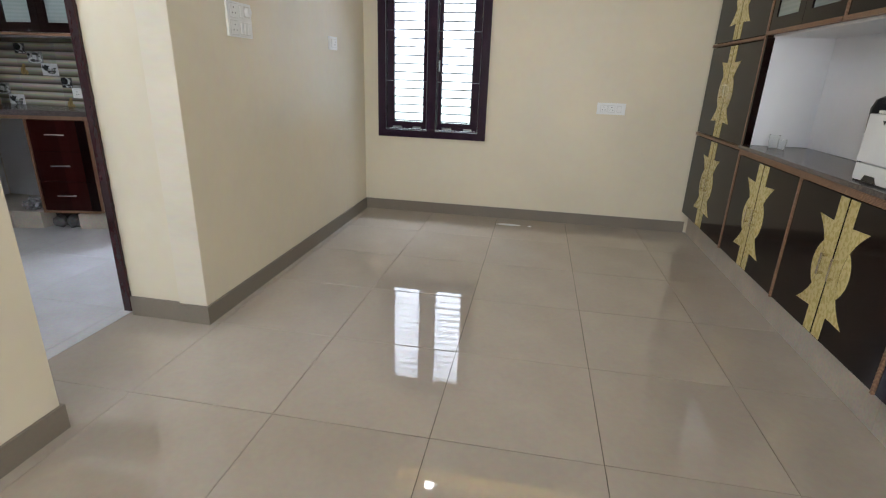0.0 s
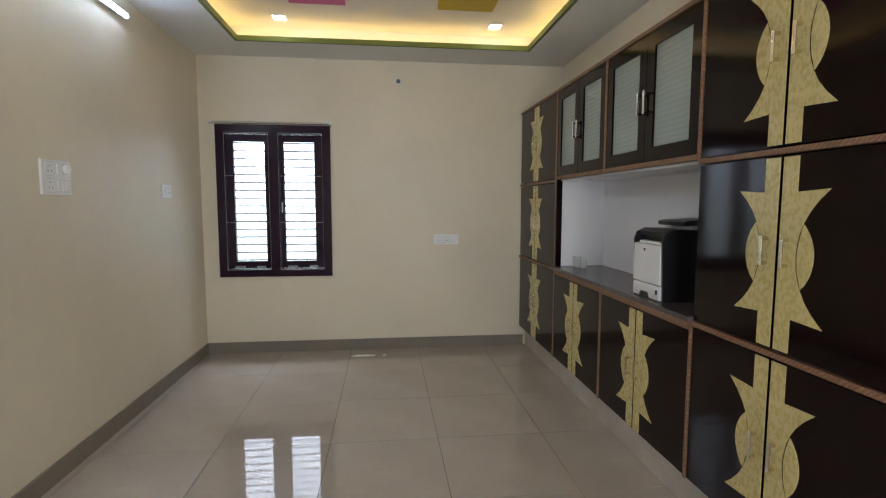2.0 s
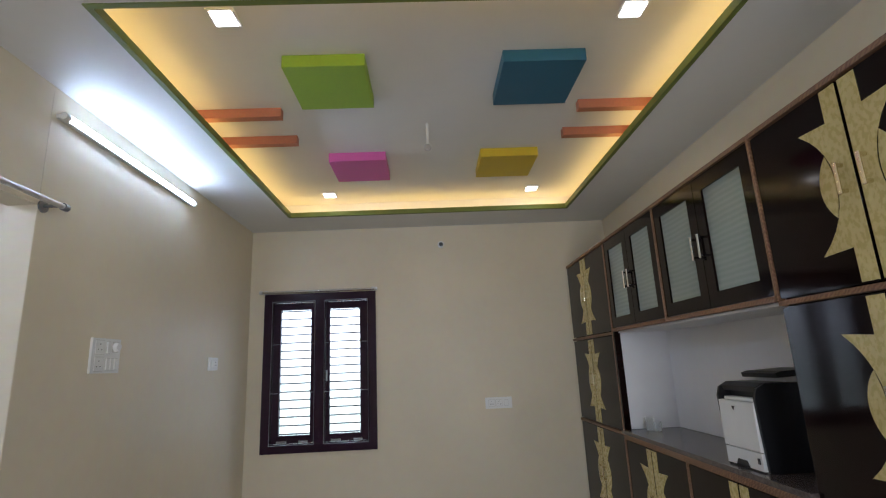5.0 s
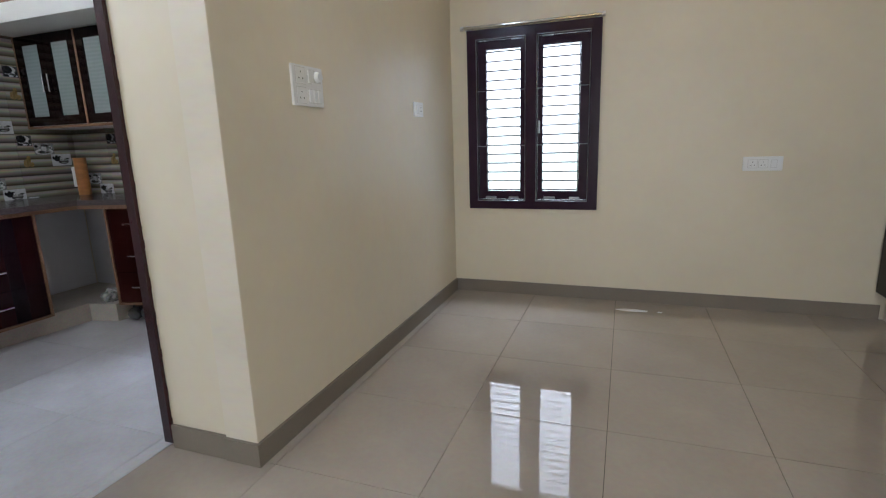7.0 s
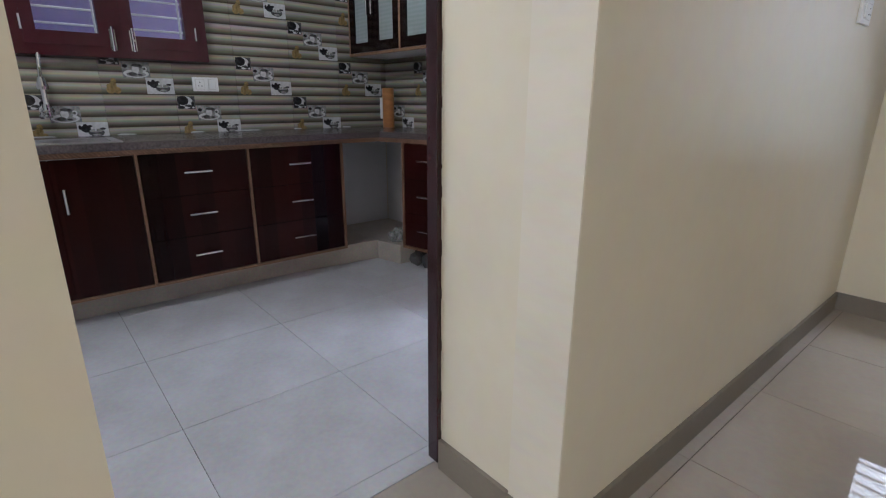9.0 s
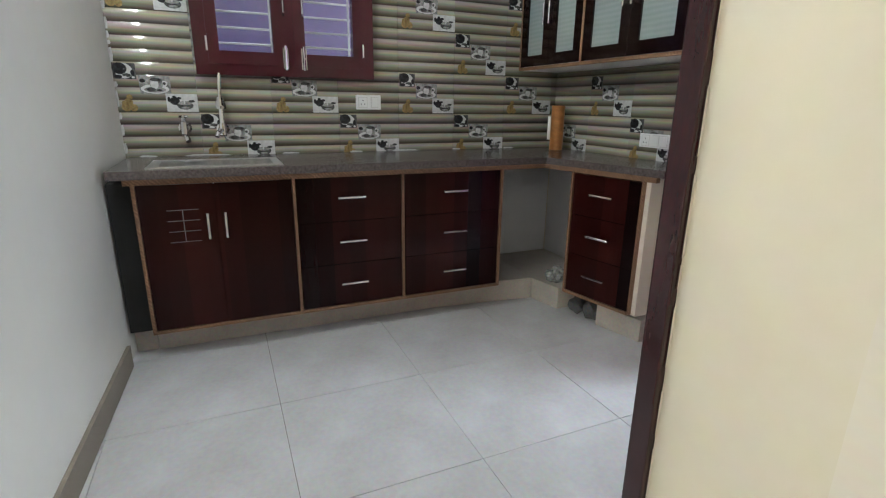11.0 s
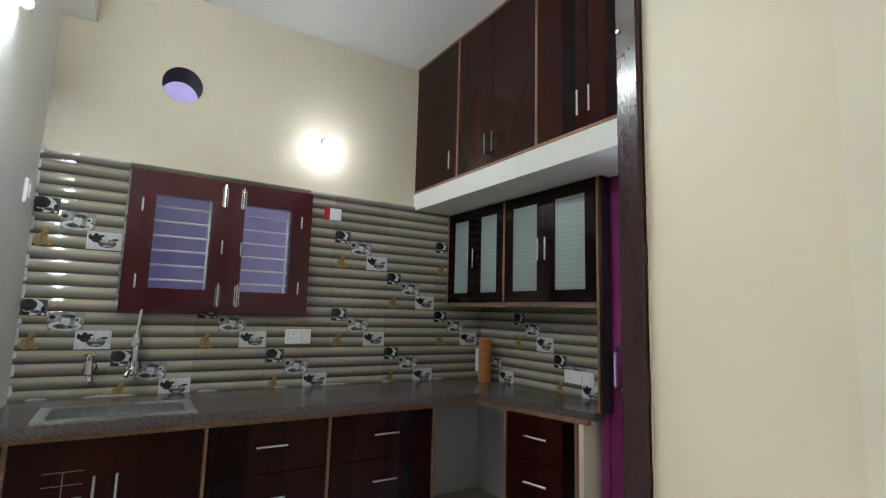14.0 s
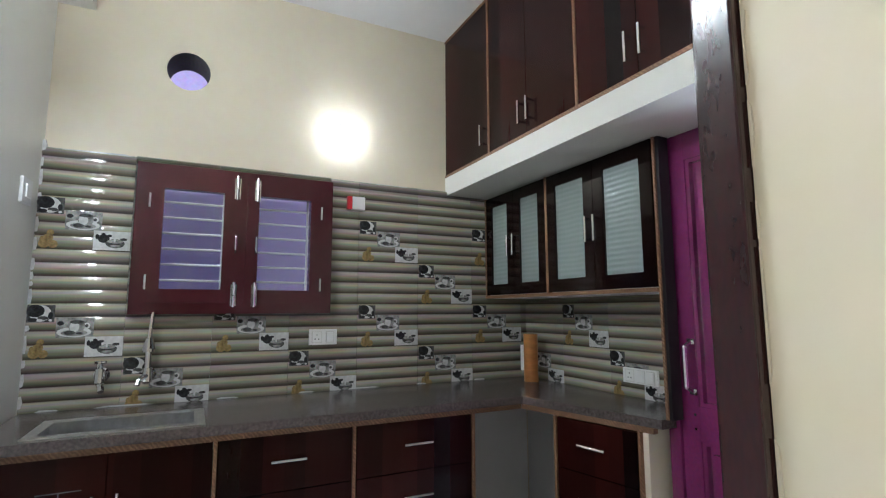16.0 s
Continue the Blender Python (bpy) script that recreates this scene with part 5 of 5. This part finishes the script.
def motif_mesh(kind):
    """Flat printed pictures on the tile face; origin at the tile's lower left corner."""
    bm = bmesh.new()
    if kind == "teapot":
        box(bm, 0.008, 0.0096, 0.208, 0.344, 0.003, 0.086, 0)
        disc(bm, 0.245, 0.053, 0.022, 0.019, 0.0104, 1)
        disc(bm, 0.243, 0.073, 0.008, 0.005, 0.0104, 1)
        disc(bm, 0.221, 0.06, 0.007, 0.012, 0.0102, 1)
        disc(bm, 0.265, 0.066, 0.01, 0.006, 0.0102, 1)
        disc(bm, 0.288, 0.033, 0.036, 0.02, 0.0108, 4)
        disc(bm, 0.288, 0.042, 0.03, 0.009, 0.0112, 2)
        disc(bm, 0.318, 0.052, 0.014, 0.006, 0.0106, 4)
        disc(bm, 0.286, 0.05, 0.004, 0.011, 0.0116, 0)
        disc(bm, 0.29, 0.022, 0.02, 0.006, 0.0114, 2)
    elif kind == "cup_and_saucer":
        box(bm, 0.008, 0.0092, 0.105, 0.235, 0.084, 0.166, 2)
        disc(bm, 0.168, 0.106, 0.06, 0.021, 0.0098, 0, 18)
        disc(bm, 0.168, 0.103, 0.046, 0.013, 0.0102, 2, 16)
        disc(bm, 0.176, 0.13, 0.029, 0.026, 0.0106, 2)
        disc(bm, 0.168, 0.128, 0.017, 0.022, 0.0109, 0)
        disc(bm, 0.176, 0.148, 0.025, 0.008, 0.0112, 4)
        disc(bm, 0.21, 0.132, 0.012, 0.013, 0.0104, 0)
        disc(bm, 0.21, 0.132, 0.006, 0.007, 0.0112, 4)
        disc(bm, 0.152, 0.104, 0.02, 0.009, 0.0114, 4)
        disc(bm, 0.186, 0.101, 0.012, 0.005, 0.0115, 4)
        disc(bm, 0.12, 0.143, 0.012, 0.009, 0.01, 1)
    elif kind == "coffee_cup":
        box(bm, 0.008, 0.009, 0.006, 0.098, 0.148, 0.218, 4)
        disc(bm, 0.05, 0.184, 0.036, 0.034, 0.0096, 0, 16)
        disc(bm, 0.034, 0.194, 0.03, 0.026, 0.0104, 1)
        disc(bm, 0.026, 0.158, 0.016, 0.008, 0.0102, 1)
        disc(bm, 0.06, 0.165, 0.018, 0.008, 0.0106, 4)
        disc(bm, 0.05, 0.156, 0.01, 0.005, 0.0108, 0)
        disc(bm, 0.084, 0.176, 0.008, 0.014, 0.0108, 1)
        disc(bm, 0.085, 0.156, 0.006, 0.005, 0.0108, 0)
    else:
        for y, z, r in ((0.04, 0.022, 0.02), (0.07, 0.02, 0.017), (0.052, 0.045, 0.018), (0.058, 0.068, 0.013), (0.035, 0.04, 0.012)):
            disc(bm, y, z, r, r, 0.0092 + r * 0.05, 3, 10)
    me = bpy.data.meshes.new(kind + "_print")
    bmesh.ops.recalc_face_normals(bm, faces=bm.faces[:])
    bm.to_mesh(me)
    bm.free()
    for m in (PRINTWHITE, PRINTDARK, PRINTGREY, PRINTTAN, PRINTCHAR):
        me.materials.append(m)
    return me


TCOL = 0.345
MOTIFS = {k: motif_mesh(k) for k in ("teapot", "cup_and_saucer", "coffee_cup", "biscuits")}


bk = boxes((-4.4195, XT - 0.006, 1.55, 1.94, 0.906, 2.0), (-4.4195, XT - 0.006, 2.72, 4.005, 0.906, 2.0), (-4.4195, XT - 0.006, 1.94, 2.72, 0.906, 1.34), (-4.4195, XT - 0.006, 1.94, 2.72, 1.92, 2.0))
tiles_w = setting("wall_tiling", bk, PRINTGREY, "olive ribbed wall tiles with cup and teapot pictures", "wall tiles")
tiles_n = setting("wall_tiling_north", boxes((-4.40, -3.2, 4.004, 4.0095, 0.906, 1.372)), PRINTGREY, "olive ribbed wall tiles beside the purple door", "wall tiles")
CUTS = {}


def tile_piece(parent, m, w, h, motif, flip=False):
    key = (round(w, 3), round(h, 3))
    if key not in CUTS:
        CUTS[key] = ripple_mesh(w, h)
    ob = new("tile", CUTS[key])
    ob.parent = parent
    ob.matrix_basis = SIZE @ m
    if motif:
        for k, me in MOTIFS.items():
            if k == "coffee_cup" and h < 0.2:
                continue
            pr = new(k + "_print", me)
            pr.parent = ob
            pr["label"] = "printed " + k.replace("_", " ") + " picture"


# white cement left along the edges of the tiling
rnd = random.Random(11)
z = 0.92
while z < 1.985:
    h = rnd.uniform(0.02, 0.09)
    w0 = rnd.uniform(0.003, 0.011)
    part("cement_smear", prism([(1.541, z), (1.55 + w0 * 0.5, z + 0.004), (1.55 + w0, z + h * 0.5), (1.55 + w0 * 0.4, z + h), (1.541, z + h * 0.95)], "x", XT - 0.004, XT + 0.0085), PRINTWHITE, tiles_w, "white cement smear")
    z += h + rnd.uniform(0.004, 0.035)
y = 1.58
while y < 3.9:
    w0 = rnd.uniform(0.05, 0.3)
    h = rnd.uniform(0.003, 0.009)
    part("cement_smear", prism([(y, 1.9945), (y + w0, 1.9945), (y + w0 * 0.9, 1.9945 + h), (y + w0 * 0.3, 1.9945 + h * 0.6)], "x", XT - 0.013, XT + 0.004), PRINTWHITE, tiles_w, "white cement smear")
    y += w0 + rnd.uniform(0.02, 0.2)
y = 1.6
while y < 3.75:
    w0 = rnd.uniform(0.04, 0.22)
    part("cement_smear", prism([(y, 0.9055), (y + w0, 0.9055), (y + w0 * 0.85, 0.9055 + 0.005), (y + w0 * 0.2, 0.9055 + 0.007)], "x", XT + 0.002, XT + 0.011), PRINTWHITE, tiles_w, "white cement smear")
    y += w0 + rnd.uniform(0.05, 0.3)
RBASE = 0.889
for c in range(8):
    y = 1.54 + TCOL * c
    w = TCOL if c < 7 else 0.05
    for r in range(5):
        z = RBASE + TROW * r
        h = TROW if r < 4 else 0.205
        # leave out what the window covers
        if c in (1, 2) and r in (2, 3) or (c == 3 and r in (2, 3)):
            if c == 3 and r in (2, 3):
                tile_piece(tiles_w, Matrix.Translation((XT, 2.767, z)), 2.92 - 2.767, h, False)
            continue
        if r == 4 and c == 3:
            tile_piece(tiles_w, Matrix.Translation((XT, 2.767, z)), 2.92 - 2.767, h, False)
            tile_piece(tiles_w, Matrix.Translation((XT, y, 1.968)), 2.767 - y, 0.034, False)
            continue
        if r == 4 and c in (1, 2):
            tile_piece(tiles_w, Matrix.Translation((XT, y, 1.968)), w, 0.034, False)
            continue
        tile_piece(tiles_w, Matrix.Translation((XT, y, z)), w, h, c < 7 and r < 4 and (c + r) % 2 == 1)
for c in range(4):
    x = -4.397 + TCOL * c
    w = TCOL if c < 3 else 0.155
    for r in range(3):
        h = TROW if r < 2 else 0.03
        m = Matrix.Translation((x, 4.0, RBASE + TROW * r)) @ Matrix(((0, 1, 0, 0), (-1, 0, 0, 0), (0, 0, 1, 0), (0, 0, 0, 1)))
        tile_piece(tiles_n, m, w, h, c < 3 and r < 2 and (c + r) % 2 == 0)

SIZE = IDENT
# ---------- floor tiles ----------
def floor_tiles(parent, x0, x1, y0, y1, gx, gy, material, gap, size=0.6):
    """Square tiles on a grid through (gx, gy), cut at the edges of the floor."""
    meshes = {}
    i0, i1 = math.floor((x0 - gx) / size), math.ceil((x1 - gx) / size)
    j0, j1 = math.floor((y0 - gy) / size), math.ceil((y1 - gy) / size)
    for i in range(i0, i1):
        for j in range(j0, j1):
            a0, a1 = max(x0, gx + i * size), min(x1, gx + (i + 1) * size)
            b0, b1 = max(y0, gy + j * size), min(y1, gy + (j + 1) * size)
            if a1 - a0 < 0.01 or b1 - b0 < 0.01:
                continue
            key = (round(a1 - a0, 3), round(b1 - b0, 3))
            if key not in meshes:
                bm = boxes((gap, key[0] - gap, gap, key[1] - gap, -0.008, 0))
                me = bpy.data.meshes.new("floor_tile")
                bmesh.ops.recalc_face_normals(bm, faces=bm.faces[:])
                bm.to_mesh(me)
                bm.free()
                me.materials.append(material)
                meshes[key] = me
            ob = new("floor_tile", meshes[key])
            ob.parent = parent
            tilt = 0.0009
            ob.matrix_basis = Matrix.Translation((a0, b0, 0)) @ Euler((random.uniform(-tilt, tilt), random.uniform(-tilt, tilt), 0)).to_matrix().to_4x4()


floor_tiles(floor, -2.2, RX, -1.45, WY, -1.09, 2.69, TILE, 0.0014)
floor_tiles(floor_k, -4.635, -2.2, 1.3, 4.17, -3.47, 2.71, KTILE, 0.0012)
